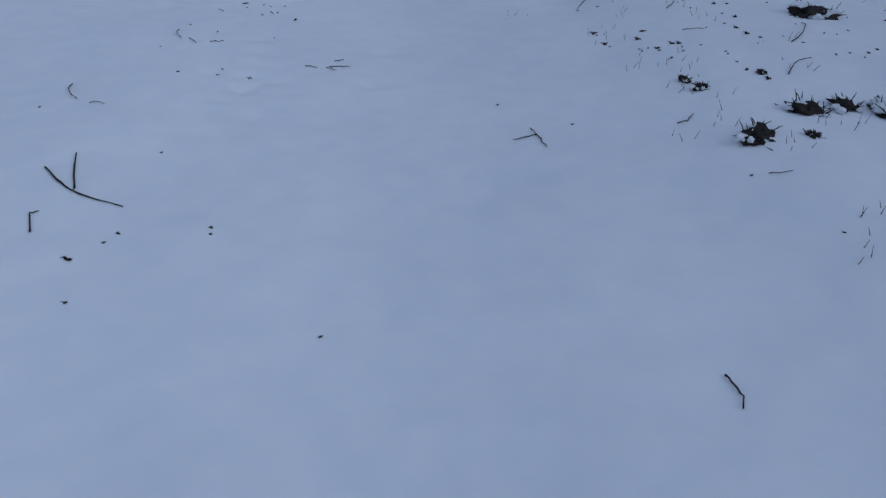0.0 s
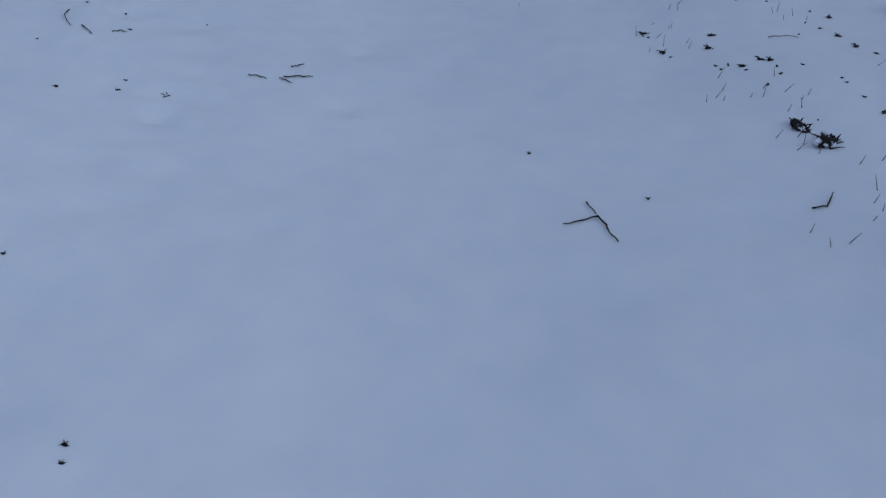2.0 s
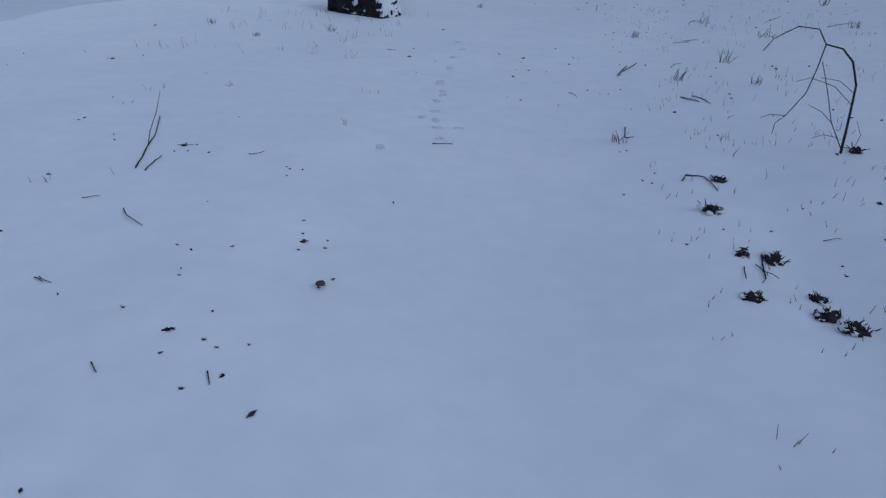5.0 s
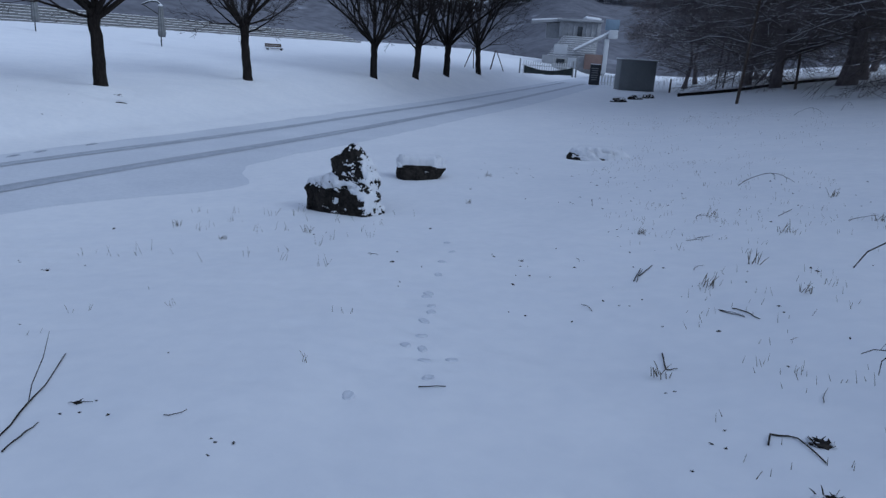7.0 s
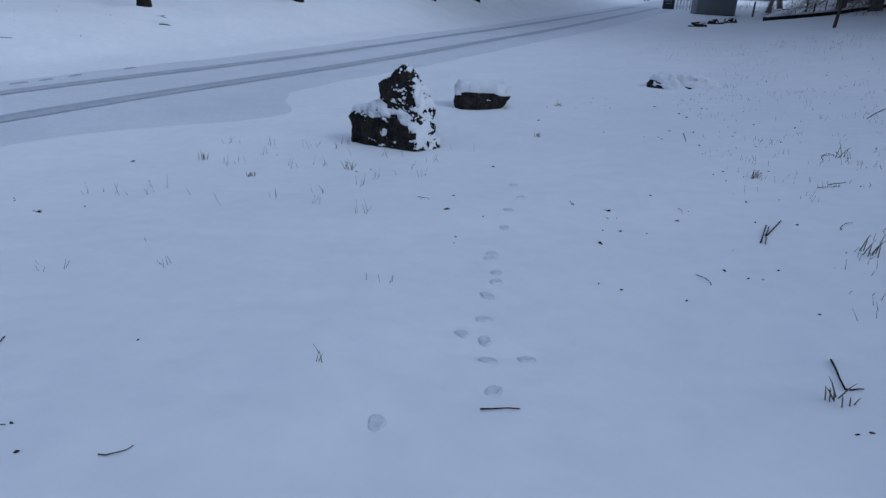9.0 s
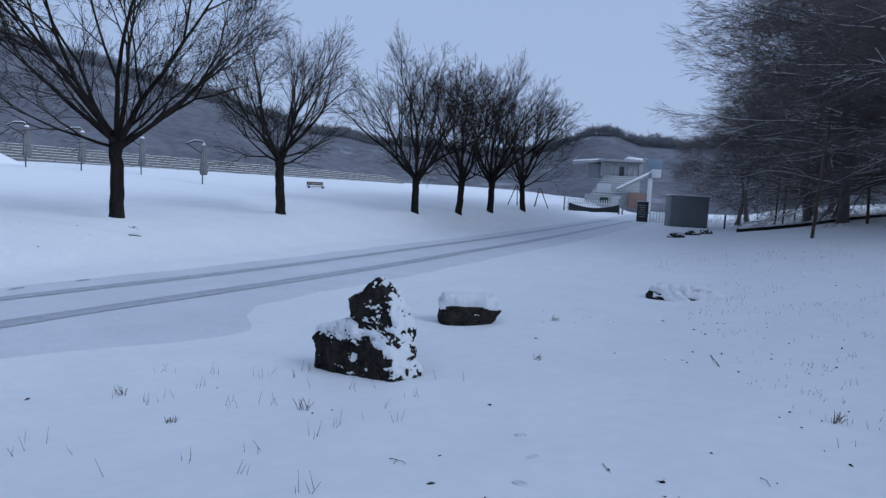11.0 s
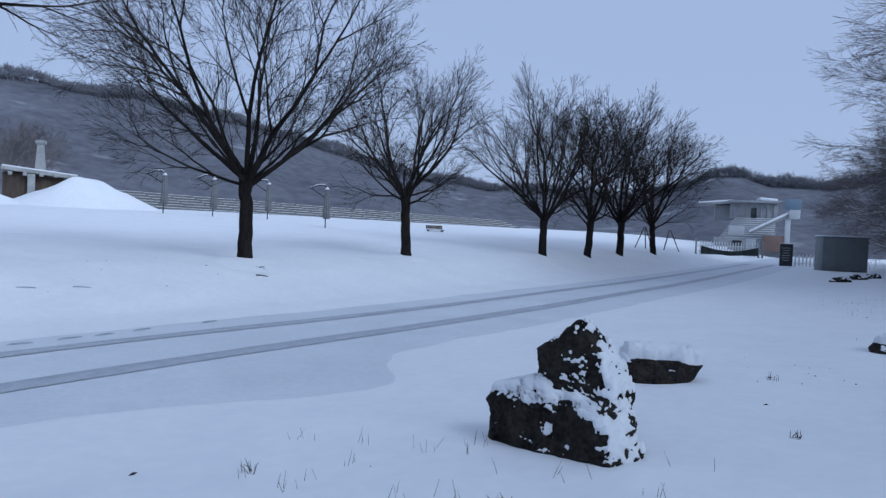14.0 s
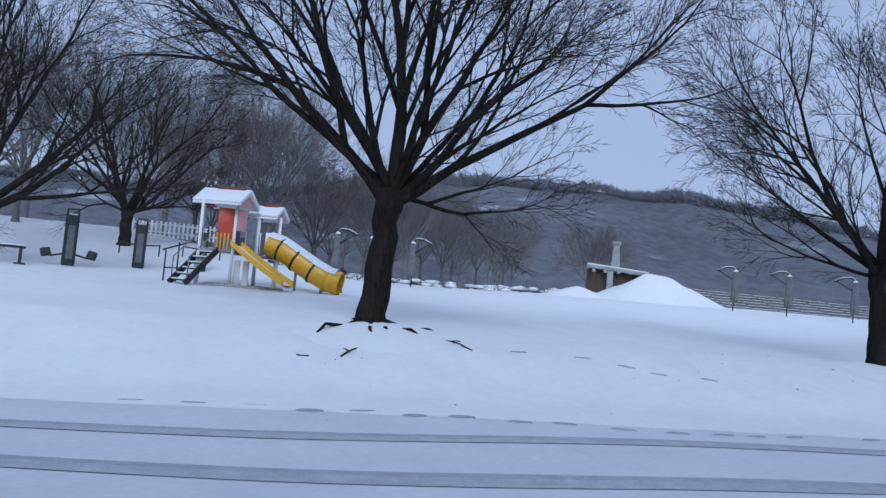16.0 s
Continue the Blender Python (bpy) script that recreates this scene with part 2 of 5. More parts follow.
def height(x, y):
    """Height of the snow over the whole place."""
    s = (x - road_x(y)) * 0.96
    if s < -2.5:
        z = steps(s, FIELD) + 1.9 * smooth(-22, -38, s) * smooth(10, -5, y) + 0.2 * smooth(15, 26, y) * smooth(-4, -6, s) + 0.22 * smooth(15, 45, y) * smooth(-6, -16, s)
        return z
    z = -0.18 + (steps(s, BANK) if s > 2.6 else 0.0) * (1 - 0.75 * smooth(35, 50, y) * (1 - smooth(9, 16, s)))
    lawn = 0.0806 * (x - y)
    dip = -0.13 * math.exp(-((x - 2.4) ** 2)) + 0.08 * smooth(3.5, 4.3, x) + 0.05 * smooth(1.2, 0.5, x) - 0.06 * math.exp(-((x - 3.55) / 0.3) ** 2 - ((y + 7.9) / 1.2) ** 2)
    lawn = (min(lawn, 2.6) + dip * (1 - smooth(-5, -1, y))) * (1 - smooth(3, 12, y)) - 1.2 * smooth(3, 12, y)
    if y < 14:
        d = (lawn - z) / 0.07
        z = lawn if d > 20 else z if d < -20 else z + 0.07 * math.log1p(math.exp(d))
    return z


def road_edge(y):
    """Distance of the driveway's ragged edge from its centre line, on the side of the lawn."""
    bay = 1.55 * math.exp(-((y - 2.0) / 1.5) ** 2) + 0.25 * smooth(15, 35, y)
    return 2.15 + bay + 0.10 * noise.noise((y * 0.9, 3.1, 0)) + 0.05 * noise.noise((y * 3.3, 1.7, 0))


# small soft hollows trodden or melted into the lawn snow
HOLLOWS_A = ((1.13, -10.98), (1.38, -11.02), (1.23, -10.56), (1.23, -11.27), (1.16, -10.8), (2.03, -10.36), (2.05, -9.69), (3.29, -11.02), (3.34, -11.12), (3.51, -10.8), (1.84, -11.33), (1.37, -11.26), (1.21, -10.35), (2.15, -10.76), (1.24, -10.58), (1.22, -10.61), (1.36, -10.41), (1.26, -10.47), (2.04, -10.34), (2.44, -10.15), (2.04, -9.65), (1.29, -10.14), (1.26, -9.91), (0.79, -9.49), (1.19, -9.48), (1.82, -9.33), (1.09, -9.57), (0.99, -10.36), (1.2, -10.35), (0.69, -9.05))
HOLLOWS_B = ((1.03, -9.04), (0.82, -9.4), (1.14, -8.45), (0.5, -8.49), (0.75, -8.6), (1.01, -7.66), (-1.02, -5.98), (-2.12, -5.47), (1.03, -6.29), (1.62, -5.49), (0.79, -5.59), (1.39, -5.39), (1.57, -5.3), (1.46, -5.69), (1.08, -6.1), (0.49, -6.03), (-0.6, -6.25), (-0.27, -6.21), (0.29, -6.51), (0.35, -6.9), (0.14, -5.81), (1.26, -4.93), (1.28, -4.2), (1.17, -5.16), (-1.23, -5.25), (-1.11, -5.74), (0.45, -5.07))
CELLS = {}
for k, (hx, hy) in enumerate(HOLLOWS_A + HOLLOWS_B):
    for i in (-1, 0, 1):
        for j in (-1, 0, 1):
            CELLS.setdefault((round(hx * 2) + i, round(hy * 2) + j), []).append((hx, hy, 0.045 + 0.025 * ((k * 0.618) % 1), 0.7 * math.sin(k * 2.3), 0.012 + 0.010 * ((k * 0.37) % 1)))


def hollow(x, y):
    z = 0.0
    for hx, hy, r, turn, deep in CELLS.get((round(x * 2), round(y * 2)), ()):
        u, v = (x - hx) * math.cos(turn) + (y - hy) * math.sin(turn), (y - hy) * math.cos(turn) - (x - hx) * math.sin(turn)
        z -= deep * math.exp(-(u / (1.5 * r)) ** 2 - (v / r) ** 2)
    return z


def surface(x, y):
    """Height of the snow with its small waves."""
    z, s = height(x, y), (x - road_x(y)) * 0.96
    if s < -2.6:
        return z + (0.05 * noise.noise((x * 0.8, y * 0.8, 0)) + 0.02 * noise.noise((x * 3, y * 3, 2))) * smooth(-2.6, -4, s)
    r = s - road_edge(y)
    if r > 0:
        z += 0.012 + smooth(0, 0.8, r) * (0.022 * noise.noise((x * 0.9, y * 0.9, 5)) + 0.012 * noise.noise((x * 3.1, y * 3.1, 2)) + 0.004 * noise.noise((x * 9, y * 9, 7))) + hollow(x, y)
    return z


def ground(x, y, up=0.0):
    return Vector((x, y, surface(x, y) + up))


def make_ground():
    ys = list(np.arange(-18, -14, 0.16)) + list(np.arange(-14, -1, 0.055)) + list(np.arange(-1, 14, 0.16)) + list(np.arange(14, 64, 0.7)) + [70, 80, 95, 120, 160, 230, 340, 600, 1200, 3000]
    ys = [-3000, -900, -300, -120, -70, -45, -30, -22] + [float(v) for v in ys]
    left = [-3000, -900, -320, -160, -95, -62, -50] + [float(v) for v in np.arange(-42, -8, 1.0)] + [float(v) for v in np.arange(-8, -2.8, 0.3)]
    right = [float(v) for v in np.arange(0.16, 5.5, 0.16)] + [float(v) for v in np.arange(5.6, 14.8, 0.055)] + [16, 18, 21, 25, 31, 40, 55, 80, 130, 260, 700, 3000]
    inner = [0.0, 0.12, 0.25, 0.4, 0.55, 0.7, 0.85, 0.93, 1.0]
    sheet, road = Shape(), Shape()
    rows, road_rows = [], []
    for y in ys:
        c, e = road_x(max(-60, y)), road_edge(y)
        wob = 0.12 * noise.noise((y * 0.7, 9.0, 0))
        a = -2.45 + wob
        row = []
        for s in left:
            x = c + s / 0.96
            z = surface(x, y)
            row.append((x, y, z))
        strip = []
        for u in inner:
            s = a + (e - a) * u
            x = c + s / 0.96
            z = height(x, y)
            rim = 0.0 if u in (0.0, 1.0) else -0.06
            row.append((x, y, z + rim + (0.012 if u in (0.0, 1.0) else 0)))
            strip.append((x, y, z + (-0.02 if u in (0.0, 1.0) else -0.005)))
        for r in right:
            x = c + (e + r) / 0.96
            z = surface(x, y)
            row.append((x, y, z))
        rows.append(row)
        if -140 < y < 100:
            road_rows.append(strip)
    sheet.grid(rows)
    road.grid(road_rows)
    ob = part("ground", sheet, SNOW)
    tagged(ob, "snow-covered lawn, bank and wide open field", "snow ground", kind="structure")
    ob = part("road", road, ROAD_SNOW)
    tagged(ob, "narrow driveway under thin greyish snow", "road", kind="structure")


make_ground()


def make_track(offset, width, label):
    """One wheel's track: a band of pressed snow with grooves."""
    s = Shape()
    rows = []
    for y in [float(v) for v in np.arange(-60, 57, 0.5)]:
        w = width * (1 + 0.12 * noise.noise((y * 0.5, offset, 0)))
        mid = offset - (0.33 if offset < 0 else 0.12) * smooth(-4, 2, y) + 0.05 * noise.noise((y * 0.15, offset, 4))
        row = []
        for u, d in ((-0.5, 0.004), (-0.4, 0.012), (-0.12, 0.010), (-0.06, 0.018), (0.06, 0.018), (0.12, 0.010), (0.4, 0.012), (0.5, 0.004)):
            x = road_x(y) + (mid + u * w) / 0.96
            row.append((x, y, height(x, y) + d))
        rows.append(row)
    s.grid(rows)
    return tagged(part("tyre_track", s, TRACK), label, "tyre track", "tracks on the driveway", "structure")


make_track(-0.78, 0.34, "dark wheel track pressed into the driveway snow")
make_track(0.78, 0.42, "double wheel track pressed into the driveway snow")


# ---- trees ----
def limb(bark, fine, snow, p, d, reach, r, rng, lift=0.04, flat=1.0, least=0.32, wide=1.0, thin=0.004):
    """A limb that forks again and again down to its twigs; thickness follows the length still to grow."""
    first = r
    stack = [(p.copy(), d.normalized(), reach, r)]
    while stack:
        p, d, left, r = stack.pop()
        long = max(least * 0.8, left * rng.uniform(0.13, 0.22))
        coarse = r > 0.03
        n = 4 if coarse else 2
        pts, h = [p], d.copy()
        for i in range(n):
            h = h + Vector((rng.gauss(0, 1), rng.gauss(0, 1), rng.gauss(0, 1) * flat)) * ((0.05 if coarse else 0.08) if flat == 1.0 else 0.12)
            h.z += lift / n if left > 1.2 else -0.25 * lift / n
            h.normalize()
            pts.append(pts[-1] + h * (long / n))
        left -= long
        end = max(thin * 0.7, first * (max(left, 0.05) / reach) ** 1.35)
        radii = [r + (end - r) * i / n for i in range(n + 1)]
        (bark if coarse else fine).tube(pts, radii, 8 if r > 0.07 else 6 if coarse else 4 if r > 0.012 else 3, cap=False)
        if snow is not None and r > 0.013 and abs(h.z) < 0.5 and rng.random() < 0.8:
            snow.tube([a + Vector((0, 0, x * 0.9)) for a, x in zip(pts, radii)], [x * 0.8 + 0.004 for x in radii], 4, cap=False)
        if left < least:
            continue
        side = h.orthogonal().normalized()
        side.rotate(Matrix.Rotation(rng.uniform(0, 6.283), 3, h))
        side.z *= flat
        a, b = radians(rng.uniform(3, 11)) * wide, radians(rng.uniform(17, 34)) * wide
        stack.append((pts[-1], (h * math.cos(a) + side * math.sin(a)).normalized(), left, max(end, thin)))
        rest = left * rng.uniform(0.62, 0.95)
        stack.append((pts[-1], (h * math.cos(b) - side * math.sin(b)).normalized(), rest, max(min(end * 0.85, first * (rest / reach) ** 1.3), thin)))
        if rng.random() < 0.35:
            rest = left * rng.uniform(0.25, 0.5)
            q = side.cross(h) * rng.choice((-1, 1))
            stack.append((pts[n // 2], (h * 0.75 + q * 0.65).normalized(), rest, max(first * (rest / reach) ** 1.3 * 0.8, thin)))


def heading(turn, rise):
    a, e = radians(turn), radians(rise)
    return Vector((math.cos(a) * math.cos(e), math.sin(a) * math.cos(e), math.sin(e)))


def stem(bark, r, fork, lean, rng):
    """A trunk with a flared foot; returns its line."""
    top = Vector((lean[0], lean[1], fork))
    pts, radii = [], []
    for i in range(11):
        f = i / 10
        wob = Vector((rng.uniform(-1, 1), rng.uniform(-1, 1), 0)) * r * 0.14
        pts.append(Vector((0, 0, -0.3)).lerp(top, f) + wob * (0 < i < 10))
        radii.append(r * (1.0 - 0.22 * f) + r * 0.55 * max(0, 1 - f * 4.0) ** 2 + (r * 0.14 if i >= 9 else 0))
    bark.tube(pts, radii, 14)
    return pts


def vase_meshes(seed, tall, r, fork, mains, rises, lean=(0, 0), least=0.32, low=0, wood=None, thin=0.004, given=()):
    """Trunk and crown of a bare vase-shaped tree, with limbs that fan out from one fork."""
    rng = random.Random(seed)
    bark, fine = Shape(), Shape()
    pts = stem(bark, r, fork, lean, rng)
    rows = [(k * 360 / mains + rng.uniform(-22, 22), rises[0] + (rises[1] - rises[0]) * ((k * 0.618 + 0.2) % 1), 1.0, 0.42, 0.05) for k in range(mains)]
    rows += [(k * 360 / low + rng.uniform(20, 80), rng.uniform(12, 28), 0.74, 0.26, 0.08) for k in range(low)]
    for turn, rise, share, girth, lift in rows + list(given):
        d = heading(turn, rise)
        o = pts[9].lerp(pts[10], rng.uniform(-0.6, 1.0)) - d * r * 0.25
        long = (tall - fork) * share * (0.86 + 0.36 * math.sin(radians(max(rise, 0)))) * rng.uniform(0.94, 1.06)
        limb(bark, fine, None, o, d, long, r * girth * rng.uniform(0.85, 1.1), rng, lift, 1.0, least, 1.0, thin)
    return bark.mesh("trunk", wood or BARK), fine.mesh("crown", wood or TWIG), None


def bough_meshes(seed, tall, r, first, mains, reach):
    """A woodland tree with one rising stem and layers of long arching boughs."""
    rng = random.Random(seed)
    bark, fine, snow = Shape(), Shape(), Shape()
    pts = [Vector((0.25 * math.sin(i * 0.9 + seed), 0.25 * math.cos(i * 0.7 + seed), -0.3 + tall * 0.85 * i / 10)) for i in range(11)]
    bark.tube(pts, [r * (1 - 0.08 * i) + (r * 0.5 if i == 0 else 0) for i in range(11)], 10)
    for k in range(mains):
        u = min(max((k + rng.uniform(-0.3, 0.3)) / mains, 0.0), 0.98)
        z = (first + (tall * 0.85 - first) * u) / (tall * 0.85) * 10
        i = min(int(z), 9)
        long = reach * (0.85 + 0.3 * math.sin(math.pi * min(u * 1.3, 1))) * (1 - 0.5 * u ** 2) * rng.uniform(0.85, 1.05)
        limb(bark, fine, snow, pts[i].lerp(pts[i + 1], z - i), heading(k * 137.5 + rng.uniform(-20, 20), 4 + 56 * u ** 1.3 + rng.uniform(-7, 7)), long, r * rng.uniform(0.22, 0.34) * (1 - 0.4 * u), rng, -0.02 + 0.06 * u, 0.5, 0.42, 1.25, 0.0055)
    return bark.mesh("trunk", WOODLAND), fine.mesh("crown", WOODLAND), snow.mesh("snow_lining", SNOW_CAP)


def plant(x, y, meshes, label, group, turn=0.0, size=1.0, bark=None, sink=0.0):
    t = thing("tree", pose(x, y, height(x, y) - sink, 0, 0, turn) @ Matrix.Scale(size, 4), label, "tree", group)
    for n, me in zip(("trunk", "crown", "snow_lining"), meshes):
        if me:
            ob = new(n, me)
            ob.parent = t
            if n == "snow_lining":
                tagged(ob, "thin snow lying on the limbs", kind="stuff")
    return t


def mound(x, y, wide, tall, seed):
    """Snow heaped round a trunk."""
    s = Shape()
    rows = []
    for i in range(11):
        row = []
        for k in range(25):
            a, f = k * 2 * math.pi / 24, i / 10
            px, py = x + math.cos(a) * wide * f, y + math.sin(a) * wide * f
            z = height(px, py) + tall * (1 - f * f) ** 1.5 + 0.03 * noise.noise((px * 2.5, py * 2.5, seed)) * (1 - f) - 0.03 * f
            row.append((px, py, z))
        rows.append(row)
    s.grid(rows)
    return tagged(part("snow_mound", s, SNOW), "low mound of snow heaped round a tree trunk", "snow mound", "mounds under the row trees")


ROW = ((-14.24, -0.27, 9.8, 0.30, 2.35), (-10.77, 10.34, 9.3, 0.20, 2.3), (-8.98, 17.23, 7.4, 0.185, 2.2), (-5.86, 25.76, 7.3, 0.18, 1.75),
       (-4.46, 30.53, 7.5, 0.18, 1.8), (-3.34, 35.95, 8.4, 0.18, 1.9), (-1.75, 43.2, 8.0, 0.17, 1.8))
OPEN = ((64, 24, 1.35, 0.42, 0.05), (58, 40, 1.1, 0.36, 0.04), (72, -4, 0.95, 0.20, 0.10), (243, 52, 1.25, 0.42, -0.08), (250, 38, 1.3, 0.36, 0.02), (236, 62, 1.1, 0.40, -0.03), (150, 74, 1.0, 0.42, 0.02), (330, 78, 1.05, 0.45, 0.02), (70, 64, 1.05, 0.42, 0.0), (20, 58, 1.0, 0.34, 0.03), (190, 66, 1.0, 0.36, 0.03), (110, 48, 0.9, 0.3, 0.05), (300, 46, 0.95, 0.3, 0.05))
FAN_A = vase_meshes(41, 7.6, 0.185, 1.65, 9, (36, 78), (0.05, 0.1), 0.32, 3, None, 0.006)
FAN_B = vase_meshes(44, 7.6, 0.185, 1.7, 8, (38, 78), (-0.05, 0.12), 0.32, 3, None, 0.006)
for i, (x, y, tall, r, fork) in enumerate(ROW):
    size = 1.0
    if i == 0:
        meshes = vase_meshes(31, tall, r, fork + 0.35, 0, (0, 0), (0.15, 0.12), 0.27, 0, None, 0.005, OPEN)
    elif i < 3:
        meshes = vase_meshes(31 + i, tall, r, fork, 9, (25, 76), (0.05, 0.15), 0.25, 5, None, 0.0045)
    else:
        meshes, size = (FAN_A if i % 2 else FAN_B), tall / 6.8
    tree = plant(x, y, meshes, "bare dark-barked tree with wide rising limbs and exposed root mound" if i == 0 else "bare dark-barked vase-shaped tree beside the driveway", "row of trees along the driveway", 0 if i == 0 else 75 * i, size)
    if i == 0:
        for k, (turn, long) in enumerate(((-62, 1.3), (-20, 0.8), (35, 1.0), (70, 1.3), (-95, 0.9), (130, 0.8), (8, 0.6))):
            root, q = Shape(), heading(turn, 0)
            root.tube([Vector((0, 0, 0.17)) + q * 0.2, Vector((0, 0, 0.03)) + q * (0.2 + long * 0.4), Vector((0.04, -0.04, 0.07)) + q * (0.2 + long * 0.75), Vector((0, 0.05, -0.1)) + q * (0.2 + long)], [0.07, 0.042, 0.03, 0.018], 7)
            part("root", root, BARK, tree)
    mound(x, y, 2.1 if i == 0 else 1.3, 0.16 if i == 0 else 0.10, i)

# bare woodland: a few kinds of tree, repeated
WIDE_A = bough_meshes(71, 14.0, 0.24, 1.9, 31, 10.0)
WIDE_B = bough_meshes(72, 15.0, 0.23, 2.0, 31, 10.0)
THICK = vase_meshes(75, 11.5, 0.36, 2.0, 10, (25, 80), (0, 0), 0.5, 2, TWIG, 0.006)
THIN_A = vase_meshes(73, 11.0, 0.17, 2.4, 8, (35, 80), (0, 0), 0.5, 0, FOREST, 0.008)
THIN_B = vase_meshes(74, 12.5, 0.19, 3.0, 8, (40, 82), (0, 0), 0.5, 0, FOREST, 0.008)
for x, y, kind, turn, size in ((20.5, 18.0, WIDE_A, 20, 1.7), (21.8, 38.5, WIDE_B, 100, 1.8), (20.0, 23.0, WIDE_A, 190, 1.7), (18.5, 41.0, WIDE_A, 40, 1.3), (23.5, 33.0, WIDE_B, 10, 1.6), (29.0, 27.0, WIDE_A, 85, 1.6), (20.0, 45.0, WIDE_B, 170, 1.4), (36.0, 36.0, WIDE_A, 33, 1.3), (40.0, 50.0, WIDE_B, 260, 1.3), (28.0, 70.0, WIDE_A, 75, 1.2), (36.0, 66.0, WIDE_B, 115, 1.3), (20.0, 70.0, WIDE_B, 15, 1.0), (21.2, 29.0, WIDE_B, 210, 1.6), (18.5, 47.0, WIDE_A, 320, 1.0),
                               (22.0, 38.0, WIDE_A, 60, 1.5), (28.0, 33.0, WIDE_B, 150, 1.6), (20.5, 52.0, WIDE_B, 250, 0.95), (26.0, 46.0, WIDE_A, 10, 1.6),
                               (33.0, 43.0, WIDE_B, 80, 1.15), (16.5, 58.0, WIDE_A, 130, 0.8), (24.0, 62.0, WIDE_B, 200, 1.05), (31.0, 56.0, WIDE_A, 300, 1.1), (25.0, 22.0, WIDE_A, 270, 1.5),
                               # The next five stand out of view, added to shade the lawn.
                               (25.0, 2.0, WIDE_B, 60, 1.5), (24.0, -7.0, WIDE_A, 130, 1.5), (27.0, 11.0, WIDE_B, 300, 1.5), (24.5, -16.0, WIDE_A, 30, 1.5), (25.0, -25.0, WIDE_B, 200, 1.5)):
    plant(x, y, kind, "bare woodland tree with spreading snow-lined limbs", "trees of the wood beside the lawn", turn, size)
for x, y, kind, turn, size in ((-30.2, -8.9, THICK, 0, 1.0), (-38.5, -3.9, THICK, 60, 0.85), (-37.0, -13.5, THIN_B, 130, 1.0), (-47.0, 2.0, THIN_B, 60, 0.95), (-50.0, 9.0, THIN_A, 20, 0.95),
                               (-45.0, 11.0, THIN_B, 200, 0.62), (-52.0, 16.0, THIN_A, 250, 0.7), (-55.0, 23.0, THIN_B, 310, 0.55), (-49.0, 20.5, THIN_A, 90, 0.42),
                               (-56.0, 30.0, THIN_A, 40, 0.5), (-58.0, 5.0, THIN_B, 140, 0.95), (-60.0, -3.0, THIN_A, 170, 1.0), (-54.0, -12.0, THIN_B, 20, 1.0),
                               (-62.0, 14.0, THIN_A, 120, 0.9), (-66.0, 24.0, THIN_B, 220, 0.8), (-63.0, 33.0, THIN_A, 70, 0.6), (-42.0, 3.5, THIN_A, 15, 1.0), (-44.0, -9.0, THIN_A, 75, 1.1), (-48.5, 5.5, THIN_B, 110, 1.05), (-53.0, 1.0, THIN_A, 230, 1.15), (-47.0, -1.5, THIN_B, 290, 1.0), (-46.0, 14.5, THIN_B, 25, 0.75), (-57.0, 11.0, THIN_A, 185, 1.0), (-50.0, -17.0, THIN_A, 145, 1.1), (-62.0, -10.0, THIN_B, 45, 1.1), (-59.0, 19.0, THIN_B, 5, 0.85), (-66.0, 4.0, THIN_B, 95, 1.1),
                               (-50.0, 34.0, THIN_A, 35, 0.6), (-56.0, 39.0, THIN_B, 80, 0.6), (-61.0, 29.0, THIN_A, 150, 0.8), (-54.0, 27.0, THIN_B, 210, 0.62), (-67.0, 36.0, THIN_B, 20, 0.8), (-59.0, 44.0, THIN_A, 260, 0.6), (-70.0, 18.0, THIN_A, 300, 1.1), (-72.0, 28.0, THIN_B, 10, 1.0), (-64.0, 48.0, THIN_B, 120, 0.7), (-51.0, 20.0, THIN_B, 175, 0.65)):
    plant(x, y, kind, "bare grey-brown tree behind the playground field", "trees behind the field", turn, size)


# ---- hills and the far woods ----
RIDGE = ((-180, 6.5), (-90, 8), (-35, 9), (-20, 6.0), (-10, 4.2), (-6, 4.7), (-4, 5.3), (-2, 5.1), (0, 4.0), (3, 3.2), (10, 3.2), (19, 3.9), (31, 6.7), (36, 7.9), (40, 8.2), (43, 9.0), (46, 9.0), (50, 9.4), (55, 9.7), (60, 9.8), (70, 9.0), (80, 6.5), (100, 5.5), (130, 6), (180, 6.5))
EYE = Vector((0.0, -5.0, 1.6))


def hill_point(yaw, f, base=95.0):
    """A point of the far slope: f from foot to crest."""
    far = base + 95 * f + 12 * noise.noise((yaw * 0.06, f * 2, 0))
    e = steps(yaw, RIDGE) * (1 + 0.02 * noise.noise((yaw * 0.5, 0, 4)))
    top = math.tan(radians(e)) * 190
    a = radians(yaw)
    return Vector((EYE.x - math.sin(a) * far, EYE.y + math.cos(a) * far, -5.0 + (top + 6.5) * f ** 0.9 + (1.6 * noise.noise((yaw * 0.3, f * 7, 1))) * f))


